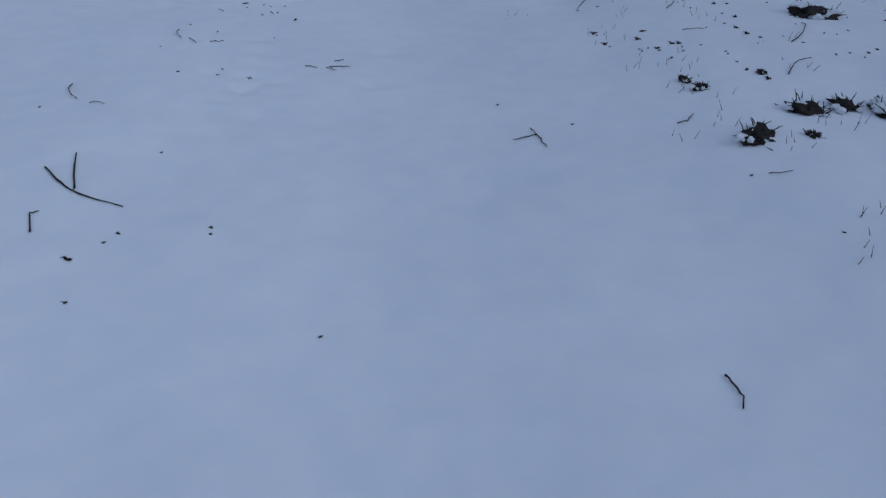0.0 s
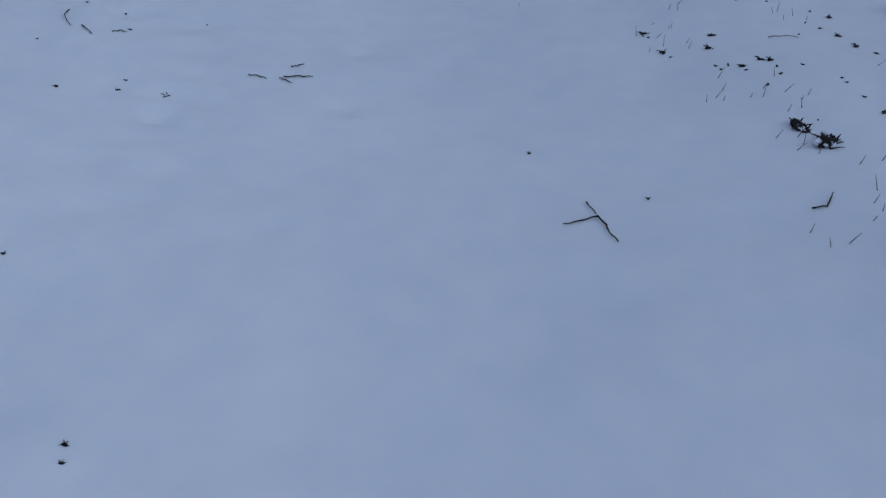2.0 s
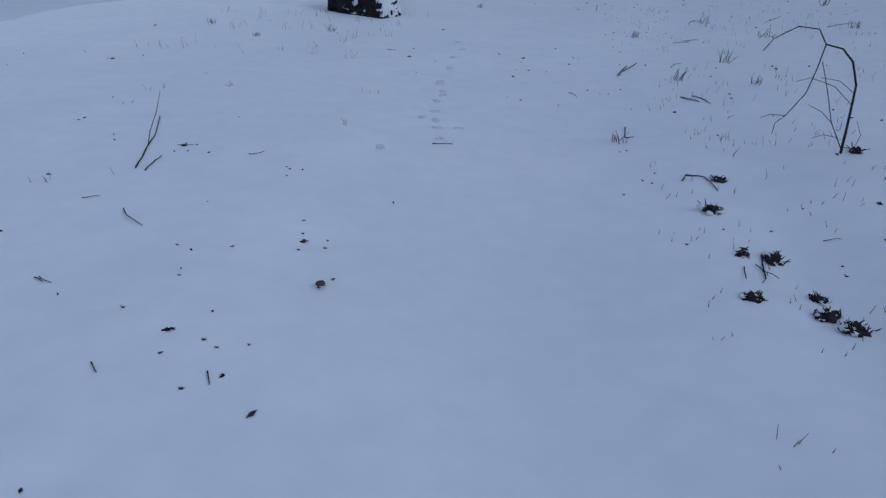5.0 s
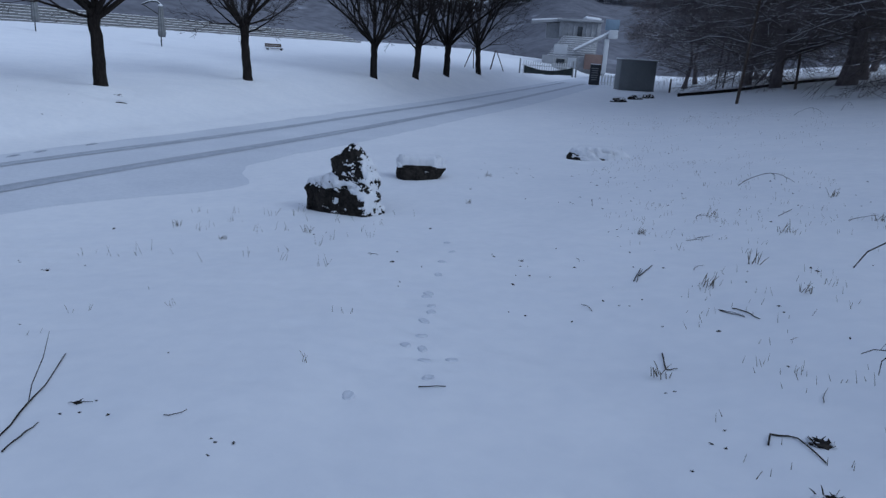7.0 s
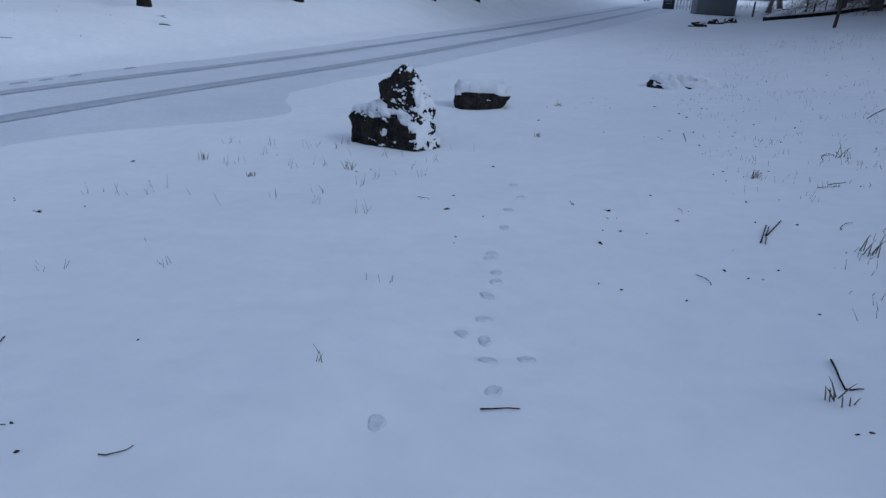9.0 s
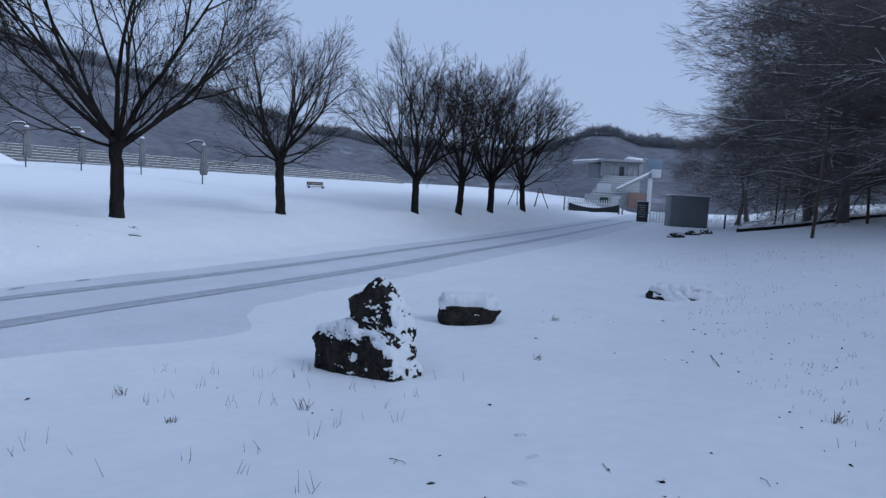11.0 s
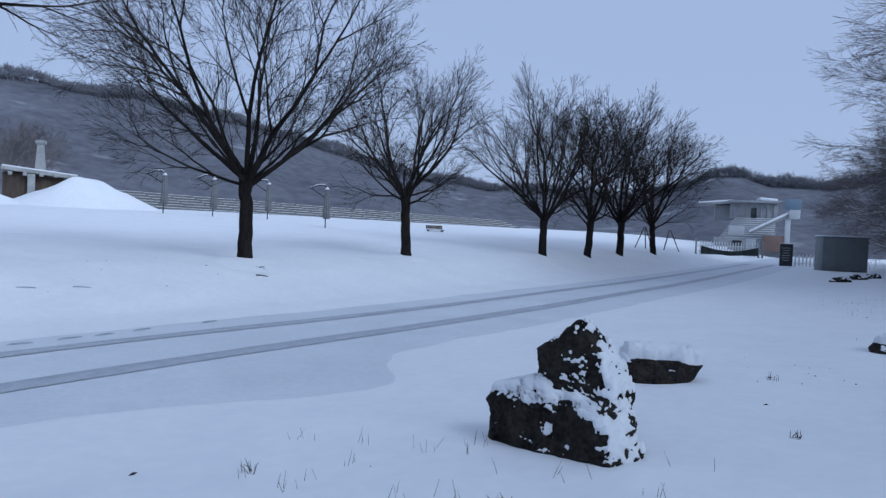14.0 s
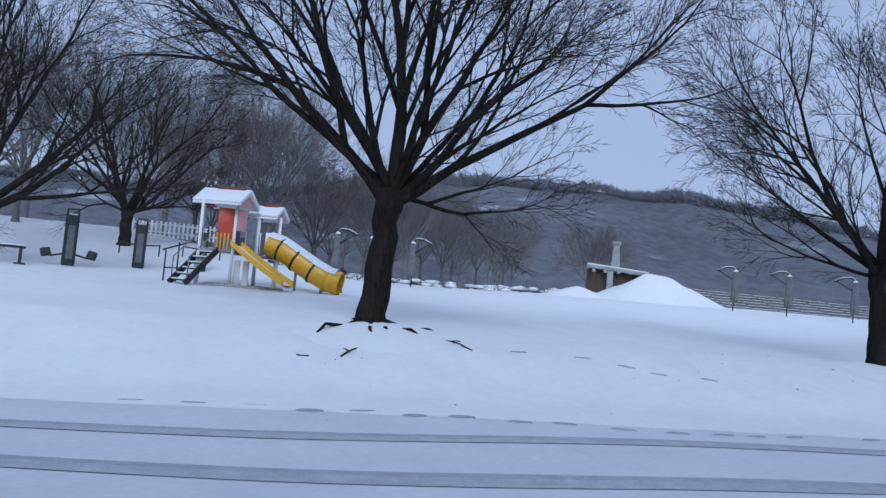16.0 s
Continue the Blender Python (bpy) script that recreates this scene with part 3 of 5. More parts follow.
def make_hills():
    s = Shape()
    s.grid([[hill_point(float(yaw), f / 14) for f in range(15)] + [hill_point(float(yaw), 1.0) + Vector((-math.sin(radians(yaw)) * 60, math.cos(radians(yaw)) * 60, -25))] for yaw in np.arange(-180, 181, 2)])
    tagged(part("hill", s, HILL), "wooded hillside with snowy clearings, distance haze put into its colour", "hill", kind="structure")
    b, rng = Shape(), random.Random(5)
    for i in range(9000):
        yaw, f = rng.uniform(-45, 112), 1 - 0.07 * rng.random()
        o = hill_point(yaw, f) - Vector((0, 0, 0.3))
        h = rng.uniform(1.6, 3.2)
        t = Vector((rng.gauss(0, 0.05), rng.gauss(0, 0.05), 1))
        limbs = [(o, t, h * 0.8, 0.09)]
        for k in range(7):
            a = o + t * h * rng.uniform(0.25, 0.6)
            d = Vector((rng.gauss(0, 0.7), rng.gauss(0, 0.7), rng.uniform(0.5, 1.3))).normalized()
            n = h * rng.uniform(0.35, 0.55)
            limbs.append((a, d, n, 0.07))
            for q in range(4):
                e = (d + Vector((rng.gauss(0, 0.5), rng.gauss(0, 0.5), rng.gauss(0.1, 0.4)))).normalized()
                limbs.append((a + d * n * rng.uniform(0.3, 0.9), e, h * rng.uniform(0.15, 0.28), 0.05))
        for a, d, n, w in limbs:
            s = d.orthogonal().normalized()
            s.rotate(Matrix.Rotation(rng.uniform(0, 6), 3, d))
            m = len(b.v)
            b.v += [a - s * w, a + s * w, a + d * n]
            b.f.append((m, m + 1, m + 2))
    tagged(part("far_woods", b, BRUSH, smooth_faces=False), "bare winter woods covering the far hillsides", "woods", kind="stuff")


make_hills()


# ---- boulders ----
def boulder(name, m, outline, deep, seed, label, snow_dir, snow_least, rough=0.05, thick=0.05, blotch=0.2, ledge=0.0, square=3):
    """A rough stone from stacked sections, with snow lying on it."""
    rng = random.Random(seed)
    n = 72
    rows = []
    for i in range(len(outline) - 1):
        (h0, l0, r0), (h1, l1, r1) = outline[i], outline[i + 1]
        k = max(1, int((h1 - h0) / 0.022) + int((abs(l1 - l0) + abs(r1 - r0)) / 0.05))
        for j in range(k):
            f = j / k
            rows.append((h0 + (h1 - h0) * f, l0 + (l1 - l0) * f, r0 + (r1 - r0) * f))
    rows.append(outline[-1])
    s = Shape()
    high = outline[-1][0]
    grid = []
    for h, l, r in rows:
        row = []
        c, w = (l + r) / 2, max((r - l) / 2, 0.01)
        dd = deep * (1 - 0.45 * max(0, h / high) ** 1.6) * min(1.0, w / 0.2 + 0.25)
        back = smooth(0.40, 0.62, h) if ledge else 0.0
        dd *= 1 - 0.20 * back
        for k in range(n + 1):
            a = 2 * math.pi * (k % n) / n
            ca, sa = math.cos(a), math.sin(a)
            q = (abs(ca) ** square + abs(sa) ** square) ** (-1 / square)
            p = Vector((c + w * q * ca * 0.97, dd * q * sa * 0.97 + 0.20 * deep * back, h))
            v = p * 3.2 + Vector((seed, 0, 0))
            j = rough * (noise.noise(v) + 0.6 * noise.noise(v * 2.7) + 0.4 * abs(noise.noise(v * 6.3)))
            out = Vector((ca, sa, 0.3 if h > high * 0.8 else 0))
            row.append(p + out * j)
        grid.append(row)
    s.grid(grid)
    s.f.append(tuple(len(s.v) - n - 1 + k for k in range(n)))
    t = thing(name, m, label, "boulder", "stones on the lawn")
    part("stone", s, ROCK, t, smooth_faces=False)
    bm = bmesh.new()
    bm.from_mesh(t.children[0].data)
    bmesh.ops.remove_doubles(bm, verts=bm.verts, dist=0.002)
    bmesh.ops.triangulate(bm, faces=bm.faces[:])
    bmesh.ops.subdivide_edges(bm, edges=[e for e in bm.edges if e.calc_length() > 0.045], cuts=1)
    if ledge:
        bmesh.ops.subdivide_edges(bm, edges=[e for e in bm.edges if e.calc_length() > 0.024], cuts=1)
    bmesh.ops.triangulate(bm, faces=bm.faces[:])
    bm.normal_update()
    way = Vector(snow_dir).normalized()
    lift = {}
    for v in bm.verts:
        c = v.co
        score = v.normal.dot(way) - snow_least + blotch * ((0.55 + max(0.0, v.normal.x)) if ledge else 1.0) * (noise.noise(c * 6.0 + Vector((seed, 2, 0))) + 0.9 * noise.noise(c * 15 + Vector((seed, 2, 0))) + 0.5 * noise.noise(c * 34 + Vector((seed, 2, 0))))
        if ledge:
            score += ledge if v.normal.z > 0.45 and 0.38 < c.z < 0.7 and c.x < 0.5 else 0
            score += 0.38 * noise.noise(c * 40) - 0.03
            score -= 0.6 * min(1.0, max(0.0, (c.z - 0.8) / 0.15)) * (0.6 + 1.4 * noise.noise(c * 22))
        most = thick * (1 + 5.0 * max(0.0, v.normal.z - 0.55) * (c.z < 0.8)) if ledge else thick
        lift[v] = max(-0.03, min(most, score * (0.4 if thick > 0.1 else 0.15)))
    gone = [f for f in bm.faces if max(lift[v] for v in f.verts) < -0.004]
    for v, d in lift.items():
        v.co += (v.normal * 0.6 + Vector((0, 0, 0.5 if d > 0 else 0.1))) * d
    bmesh.ops.delete(bm, geom=gone, context="FACES")
    c = Shape()
    c.take(bm)
    part("snow_cap", c, SNOW_CAP, t, "clinging white snow")
    return t


STANDING = ((-0.25, -0.63, 0.66), (0.0, -0.63, 0.66), (0.20, -0.63, 0.65), (0.38, -0.61, 0.62), (0.44, -0.55, 0.60), (0.50, -0.32, 0.58), (0.60, -0.22, 0.56), (0.82, -0.17, 0.45), (0.88, -0.12, 0.40), (0.92, 0.02, 0.35), (1.02, 0.06, 0.27), (1.08, 0.10, 0.20))
boulder("standing_stone", pose(-0.67, 0.33, height(-0.67, 0.33) - 0.05, 0, 0, -28), STANDING, 0.25, 3, "dark jagged standing stone patched with clinging snow", (0.62, -0.12, 0.72), 0.58, 0.06, 0.02, 0.28, 0.45, 6)
boulder("boulder", pose(-0.05, 3.70, height(-0.05, 3.70) - 0.04, 0, 0, 12), ((-0.1, -0.40, 0.22), (0.0, -0.43, 0.30), (0.1, -0.45, 0.42), (0.2, -0.46, 0.50), (0.27, -0.45, 0.54), (0.32, -0.36, 0.44)), 0.30, 8, "low dark boulder under a thick cap of snow", (-0.1, 0.15, 1), 0.55, 0.035, 0.16, 0.03)
boulder("flat_boulder", pose(3.75, 7.25, height(3.75, 7.25) - 0.06, 0, 0, 4), ((-0.1, -0.74, 0.72), (0.10, -0.76, 0.74), (0.20, -0.70, 0.60), (0.27, -0.5, 0.3)), 0.40, 12, "flat stone almost buried under snow", (0.75, 0.1, 0.8), 0.1, 0.05, 0.09, 0.07)
for x, y, w, d, turn in ((7.2, 31.4, 1.0, 0.5, 20), (8.6, 34.6, 0.9, 0.5, -10), (9.6, 36.2, 0.8, 0.6, 30), (13.0, 40.5, 0.9, 0.5, 0)):
    boulder("edge_stone", pose(x, y, height(x, y) - 0.05, 0, 0, turn), ((-0.1, -w * 0.5, w * 0.5), (0.1, -w * 0.5, w * 0.5), (0.26, -w * 0.4, w * 0.4), (0.32, -w * 0.3, w * 0.3)), d * 0.5, int(x * 10), "snow-capped dark stone beside the shed", (0, 0, 1), 0.5, 0.05)


# ---- closed parasols on the field ----
def rod(a, b, r, n=8, r2=None):
    s = Shape()
    s.tube([Vector(a), Vector(a).lerp(Vector(b), 0.5), Vector(b)], [r, (r + (r2 or r)) / 2, r2 or r], n)
    return s


def block(size, at, bevel=0.01, turn=(0, 0, 0)):
    s = Shape()
    s.box(size, pose(*at, *turn), bevel)
    return s


def make_parasol():
    t = thing("parasol", pose(0, 0, 0), "closed cantilever parasol wrapped in a grey cover", "parasol", "closed parasols on the field")
    part("pole", rod((0, 0, -0.2), (0, 0, 2.35), 0.035), DARK_STEEL, t)
    arm = Shape()
    arm.tube([Vector((0.16, 0, 2.45)), Vector((-0.1, 0, 2.68)), Vector((-0.5, 0, 2.66)), Vector((-0.95, 0, 2.45))], [0.04, 0.045, 0.045, 0.038], 6)
    part("arm", arm, DARK_STEEL, t, "bent dark arm with a line of snow")
    top = Shape()
    top.tube([Vector((0.14, 0, 2.5)), Vector((-0.1, 0, 2.73)), Vector((-0.5, 0, 2.71)), Vector((-0.93, 0, 2.5))], [0.02, 0.026, 0.026, 0.02], 6)
    part("arm_snow", top, SNOW_CAP, t)
    part("brace", rod((-0.02, 0, 1.95), (-0.85, 0, 2.46), 0.034, 6), DARK_STEEL, t)
    c = Shape()
    rows = []
    for z, r in ((0.72, 0.05), (0.74, 0.17), (0.95, 0.2), (1.3, 0.17), (1.8, 0.15), (2.2, 0.13), (2.42, 0.1), (2.5, 0.03)):
        rows.append([(0.06 + math.cos(a) * r * (1 + 0.16 * math.cos(8 * a)), math.sin(a) * r * (1 + 0.16 * math.cos(8 * a)), z) for a in [2 * math.pi * k / 40 for k in range(41)]])
    c.grid(rows)
    part("canopy", c, GREY_CLOTH, t, "folded grey canopy")
    cap = Shape()
    cap.tube([Vector((0.06, 0, 2.44)), Vector((0.06, 0, 2.52)), Vector((0.06, 0, 2.57))], [0.13, 0.11, 0.03], 10)
    part("snow_cap", cap, SNOW_CAP, t)
    return t


parasol = make_parasol()
SPOTS = ((-28.77, 27.36, 8), (-26.96, 29.53, 2), (-24.99, 32.39, -4), (-19.61, 30.28, 0), (-34.4, 5.6, 200), (-34.0, 7.3, 195), (-33.4, 9.3, 190))
parasol.matrix_world = pose(SPOTS[0][0], SPOTS[0][1], height(*SPOTS[0][:2]) - 0.2, 0, 0, SPOTS[0][2] + 35)
for x, y, turn in SPOTS[1:]:
    copy_thing(parasol, pose(x, y, height(x, y) - 0.2, 0, 0, turn + 35))

# bench on the field
bench = thing("bench", pose(-15.97, 39.03, height(-15.97, 39.03) - 0.3, 0, 0, 40), "low slatted bench capped with snow on the field", "bench")
for z, d in ((0.42, -0.14), (0.42, 0.0), (0.42, 0.14), (0.56, 0.22), (0.68, 0.24)):
    part("slat", block((1.2, 0.11, 0.035), (0, d, z), 0.008, (70 if z > 0.5 else 0, 0, 0)), WOOD, bench)
for x in (-0.5, 0.5):
    part("leg", block((0.06, 0.4, 0.44), (x, 0, 0.2)), DARK_STEEL, bench)
part("snow", block((1.18, 0.4, 0.06), (0, 0, 0.475), 0.025), SNOW_CAP, bench)

# ---- playground ----
PX, PY = -25.9, -1.0
play = thing("playground_tower", pose(PX, PY, height(PX, PY), 0, 0, 80), "playground tower with red panels, yellow slides and snowy roofs", "playground")


def roof(parent, cx, cy, w, d, eave, ridge):
    """Gabled roof with snow on both slopes and a dark ridge."""
    half = d / 2 + 0.12
    a = math.degrees(math.atan2(ridge - eave, half))
    long = math.hypot(half, ridge - eave)
    top = []
    for s in (-1, 1):
        r = part("roof", block((w + 0.3, long + 0.05, 0.05), (cx, cy + s * half / 2, (eave + ridge) / 2), 0.01, (-s * a, 0, 0)), WHITE_PAINT, parent)
        top.append(r)
        part("snow_layer", block((w + 0.32, long + 0.02, 0.12), (cx, cy + s * half / 2, (eave + ridge) / 2 + 0.075), 0.035, (-s * a, 0, 0)), SNOW_CAP, r)
    top.append(part("ridge_cap", block((w * 0.72, 0.2, 0.16), (cx + w * 0.1, cy, ridge + 0.12), 0.03), MAROON, parent))
    for s in (-1, 1):
        g = Shape()
        x = cx + s * (w / 2 + 0.02)
        g.v += [Vector(p) for p in ((x - 0.02, cy - half + 0.1, eave), (x - 0.02, cy + half - 0.1, eave), (x - 0.02, cy, ridge - 0.03), (x + 0.02, cy - half + 0.1, eave), (x + 0.02, cy + half - 0.1, eave), (x + 0.02, cy, ridge - 0.03))]
        g.f += [(0, 1, 2), (5, 4, 3), (0, 3, 4, 1), (1, 4, 5, 2), (2, 5, 3, 0)]
        top.append(part("gable", g, PINK if s > 0 else RED, parent, smooth_faces=False))
    for ob in top:
        ob.matrix_local = pose(cx, cy, 0, 0, 0, -26) @ pose(-cx, -cy, 0)


def deck(cx, cy, w, d, eave, floor):
    for x in (-w / 2, w / 2):
        for y in (-d / 2, d / 2):
            part("post", rod((cx + x, cy + y, -0.1), (cx + x, cy + y, eave + 0.1), 0.055, 10), WHITE_PAINT, play)
    part("platform", block((w, d, 0.09), (cx, cy, floor), 0.01), GREY_STEEL, play)


deck(-0.5, 0.5, 1.1, 1.1, 2.80, 1.2)
roof(play, -0.3, 0.5, 1.45, 1.3, 2.78, 3.28)
deck(1.25, 1.55, 0.75, 0.9, 2.55, 1.15)
roof(play, 1.2, 1.55, 0.85, 1.0, 2.55, 2.95)
part("bridge", block((0.9, 0.8, 0.08), (0.45, 1.1, 1.17), 0.01), GREY_STEEL, play)
part("red_panel", block((0.52, 0.05, 1.05), (-0.26, 0.02, 2.15), 0.01), RED, play, "red plastic panel")
part("pink_panel", block((0.42, 0.05, 0.75), (0.26, 0.12, 2.3), 0.01, (0, 0, 40)), PINK, play, "faded pink panel")
for x in (-0.5, -0.38, -0.26, -0.14):
    part("yellow_bar", block((0.05, 0.04, 0.62), (x, 0.0, 1.5), 0.01), YELLOW, play, "worn yellow barrier bar")
part("side_panel", block((0.04, 0.8, 0.7), (-1.03, 0.5, 1.6), 0.01), GREY_STEEL, play)
part("arch_panel", block((0.5, 0.05, 0.5), (0.5, 0.75, 1.5), 0.02), GREY_STEEL, play)
for x in (-0.05, 0.45, 0.95):
    part("rail", rod((x, 0.72, 1.2), (x, 0.72, 2.0), 0.02, 6), WHITE_PAINT, play)
STAIR = pose(-1.12, -0.48, 0, 0, 0, -45)


def on_stair(s):
    s.v = [STAIR @ v for v in s.v]
    return s


part("stringer", on_stair(block((0.06, 1.75, 0.2), (-0.36, 0, 0.6), 0.01, (44, 0, 0))), DARK_STEEL, play, "dark stair side")
part("stringer", on_stair(block((0.06, 1.75, 0.2), (0.36, 0, 0.6), 0.01, (44, 0, 0))), DARK_STEEL, play)
for i in range(6):
    f = (i + 0.5) / 6
    tr = part("tread", on_stair(block((0.66, 0.22, 0.04), (0, -0.6 + 1.2 * f, 1.18 * f), 0.008)), DARK_STEEL, play)
    part("snow_strip", on_stair(block((0.64, 0.18, 0.05), (0, -0.62 + 1.2 * f, 1.18 * f + 0.045), 0.02)), SNOW_CAP, tr)
for x in (-0.36, 0.36):
    part("handrail", on_stair(rod((x, -0.55, 0.85), (x, 0.6, 1.95), 0.022, 6)), GREY_STEEL, play)
    part("handrail_post", on_stair(rod((x, -0.55, 0.0), (x, -0.55, 0.87), 0.022, 6)), GREY_STEEL, play)


def chute(offset, wide, mat, label):
    """Open slide with raised edges, running out at the foot."""
    s = Shape()
    rows = []
    for i in range(19):
        f = i / 18
        x, z = 0.15 + 1.75 * f, 1.28 * (1 - f) ** 1.08 + 0.10 + (0.06 * f * f)
        y = offset - 1.5 * f
        row = []
        for u, h in ((-1, 0.02), (-1, 0.2), (-0.86, 0.2), (-0.8, 0.03), (0, 0.0), (0.8, 0.03), (0.86, 0.2), (1, 0.2), (1, 0.02), (0, -0.04), (-1, 0.02)):
            row.append((x + u * wide * 0.32, y + u * wide * 0.38, z + h))
        rows.append(row)
    s.grid(rows)
    return part("slide", s, mat, play, label)


chute(0.05, 0.62, YELLOW, "straight yellow plastic slide")
chute(0.75, 0.42, PINK, "narrow faded pink slide")
sn = Shape()
sn.grid([[(0.17 + 1.7 * f + u * 0.84, 0.05 - 1.5 * f + u, 1.28 * (1 - f) ** 1.08 + 0.145 + 0.06 * f * f - abs(u) * 0.05) for u in (-0.18, -0.09, 0, 0.09, 0.18)] for f in [k / 12 for k in range(13)]])
part("slide_snow", sn, SNOW_CAP, play)
tube = Shape()
path = [Vector((1.3, 1.1, 1.62)), Vector((1.75, 0.9, 1.5)), Vector((2.3, 0.65, 1.15)), Vector((2.9, 0.4, 0.78)), Vector((3.4, 0.15, 0.52)), Vector((3.85, -0.05, 0.42))]
tube.tube(path, [0.42] * 6, 20, cap=False)
tube.tube(path[::-1], [0.385] * 6, 20, cap=False)
big = part("tube_slide", tube, YELLOW, play, "yellow plastic tube slide")
for i in (1, 2, 3, 4):
    p, d = path[i], (path[i + 1] - path[i - 1]).normalized()
    ring = Shape()
    ring.tube([p - d * 0.035, p + d * 0.035], [0.455, 0.455], 20)
    part("flange", ring, DARK_STEEL if i != 4 else YELLOW, big)
cap = Shape()
rows = []
for i in range(16):
    f = i / 15 * 4.6
    k = min(int(f), 4)
    p = path[k].lerp(path[k + 1], f - k)
    d = (path[k + 1] - path[k]).normalized()
    side = d.cross(Vector((0, 0, 1))).normalized()
    up = side.cross(d)
    rows.append([p + side * math.sin(a) * 0.445 + up * (math.cos(a) * 0.435 + 0.045 * math.cos(a * 1.4)) for a in [radians(-52 + 8 * j) for j in range(14)]])
cap.grid(rows)
part("tube_snow", cap, SNOW_CAP, big, "snow lying along the tube")
for x, y in ((2.3, 0.65), (3.2, 0.25)):
    part("support", rod((x, y, -0.1), (x, y, 0.7), 0.05, 8), GREY_STEEL, play)
for x in (0.25, 0.55):
    part("foot_post", block((0.22, 0.1, 0.95), (x, 0.2, 0.45), 0.02), WHITE_PAINT, play)
part("base_frame", block((2.6, 1.9, 0.10), (0.55, 0.7, 0.03), 0.02), CONCRETE, play)


# ---- outdoor exercise machines ----
def make_machine(x, y, turn, tall, arms, label):
    t = thing("exercise_machine", pose(x, y, height(x, y), 0, 0, turn), label, "exercise machine", "exercise machines")
    part("column", block((0.46, 0.2, tall), (0, 0, tall / 2), 0.06), TARP, t)
    part("inset", block((0.24, 0.02, tall * 0.66), (0, -0.105, tall * 0.46), 0.008), GREY_CLOTH, t, "pale grey instruction panel")
    head = Shape()
    head.tube([Vector((-0.2, 0, tall - 0.03)), Vector((-0.18, 0, tall + 0.22)), Vector((0.18, 0, tall + 0.22)), Vector((0.2, 0, tall - 0.03))], [0.04] * 4, 8)
    part("head_bow", head, TARP, t)
    part("snow_cap", block((0.3, 0.14, 0.05), (0, 0, tall + 0.02), 0.02), SNOW_CAP, t)
    for s in (-1, 1):
        if arms == "steps":
            a = part("arm", rod((s * 0.15, 0, 0.45), (s * 0.62, -0.1, 0.32), 0.035), DARK_STEEL, t)
            part("pedal", block((0.34, 0.3, 0.34), (s * 0.78, -0.1, 0.45), 0.06, (0, s * 14, 0)), TARP, a)
        else:
            a = part("arm", rod((s * 0.15, 0, 0.95), (s * 0.75, -0.15, 1.0), 0.03), DARK_STEEL, t)
            part("grip", rod((s * 0.75, -0.15, 0.55), (s * 0.75, -0.15, 1.05), 0.03), DARK_STEEL, a)
    return t


make_machine(-31.5, -6.0, 96, 1.95, "steps", "dark steel stepping machine with two pedals in the snow")
make_machine(-32.4, -3.5, 84, 1.8, "bars", "dark steel exercise machine with side grips in the snow")
make_machine(-32.6, -1.05, 84, 1.7, "bars", "dark steel exercise machine behind the playground tower")
seat = thing("exercise_bench", pose(-30.0, -7.75, height(-30.0, -7.75), 0, 0, 96), "low dark steel exercise bench capped with snow", "bench")
part("board", block((1.5, 0.35, 0.08), (-0.3, 0, 0.62), 0.02), DARK_STEEL, seat)
part("snow", block((1.46, 0.32, 0.06), (-0.3, 0, 0.69), 0.025), SNOW_CAP, seat)
for x in (-0.9, 0.3):
    part("leg", block((0.1, 0.3, 0.62), (x, 0, 0.3), 0.02), DARK_STEEL, seat)
    part("foot", block((0.35, 0.12, 0.08), (x, 0, 0.04), 0.02), DARK_STEEL, seat)
bars = thing("handrail_frame", pose(-26.6, -3.0, height(-26.6, -3.0), 0, 0, 80), "thin grey steel rail frame beside the playground tower", "rail")
for x, z in ((0, 1.05), (0.4, 1.35), (0.75, 0.9)):
    part("upright", rod((x, 0, -0.05), (x, 0, z), 0.028), DARK_STEEL, bars)
part("top_rail", rod((-0.1, 0, 1.05), (0.75, 0, 1.4), 0.028), DARK_STEEL, bars)
part("mid_rail", rod((0, 0, 0.45), (0.75, 0, 0.5), 0.022), DARK_STEEL, bars)
lampless = thing("post", pose(-33.5, 1.9, height(-33.5, 1.9)), "short white post in the snow", "post")
part("shaft", rod((0, 0, -0.1), (0, 0, 1.9), 0.11, 10), WHITE_PAINT, lampless)
spring = thing("spring_rider", pose(-26.9, 3.4, height(-26.9, 3.4), 0, 0, 30), "small dark post with a bent top beside the slide", "play post")
part("stem", rod((0, 0, -0.05), (0, 0, 0.8), 0.045), DARK_STEEL, spring)
part("head", block((0.34, 0.1, 0.14), (0.05, 0, 0.85), 0.04, (0, 30, 0)), DARK_STEEL, spring)


far_fence = thing("picket_fence", pose(-43.6, -3.6, height(-43.6, -2.0), 0, 0, 82), "low white picket fence behind the playground field", "fence")
for i in range(20):
    part("picket", block((0.12, 0.03, 0.9), (i * 0.24, 0, 0.42), 0.01), WHITE_PAINT, far_fence)
for z in (0.25, 0.7):
    part("rail", block((4.8, 0.04, 0.08), (2.3, 0.04, z), 0.008), WHITE_PAINT, far_fence)


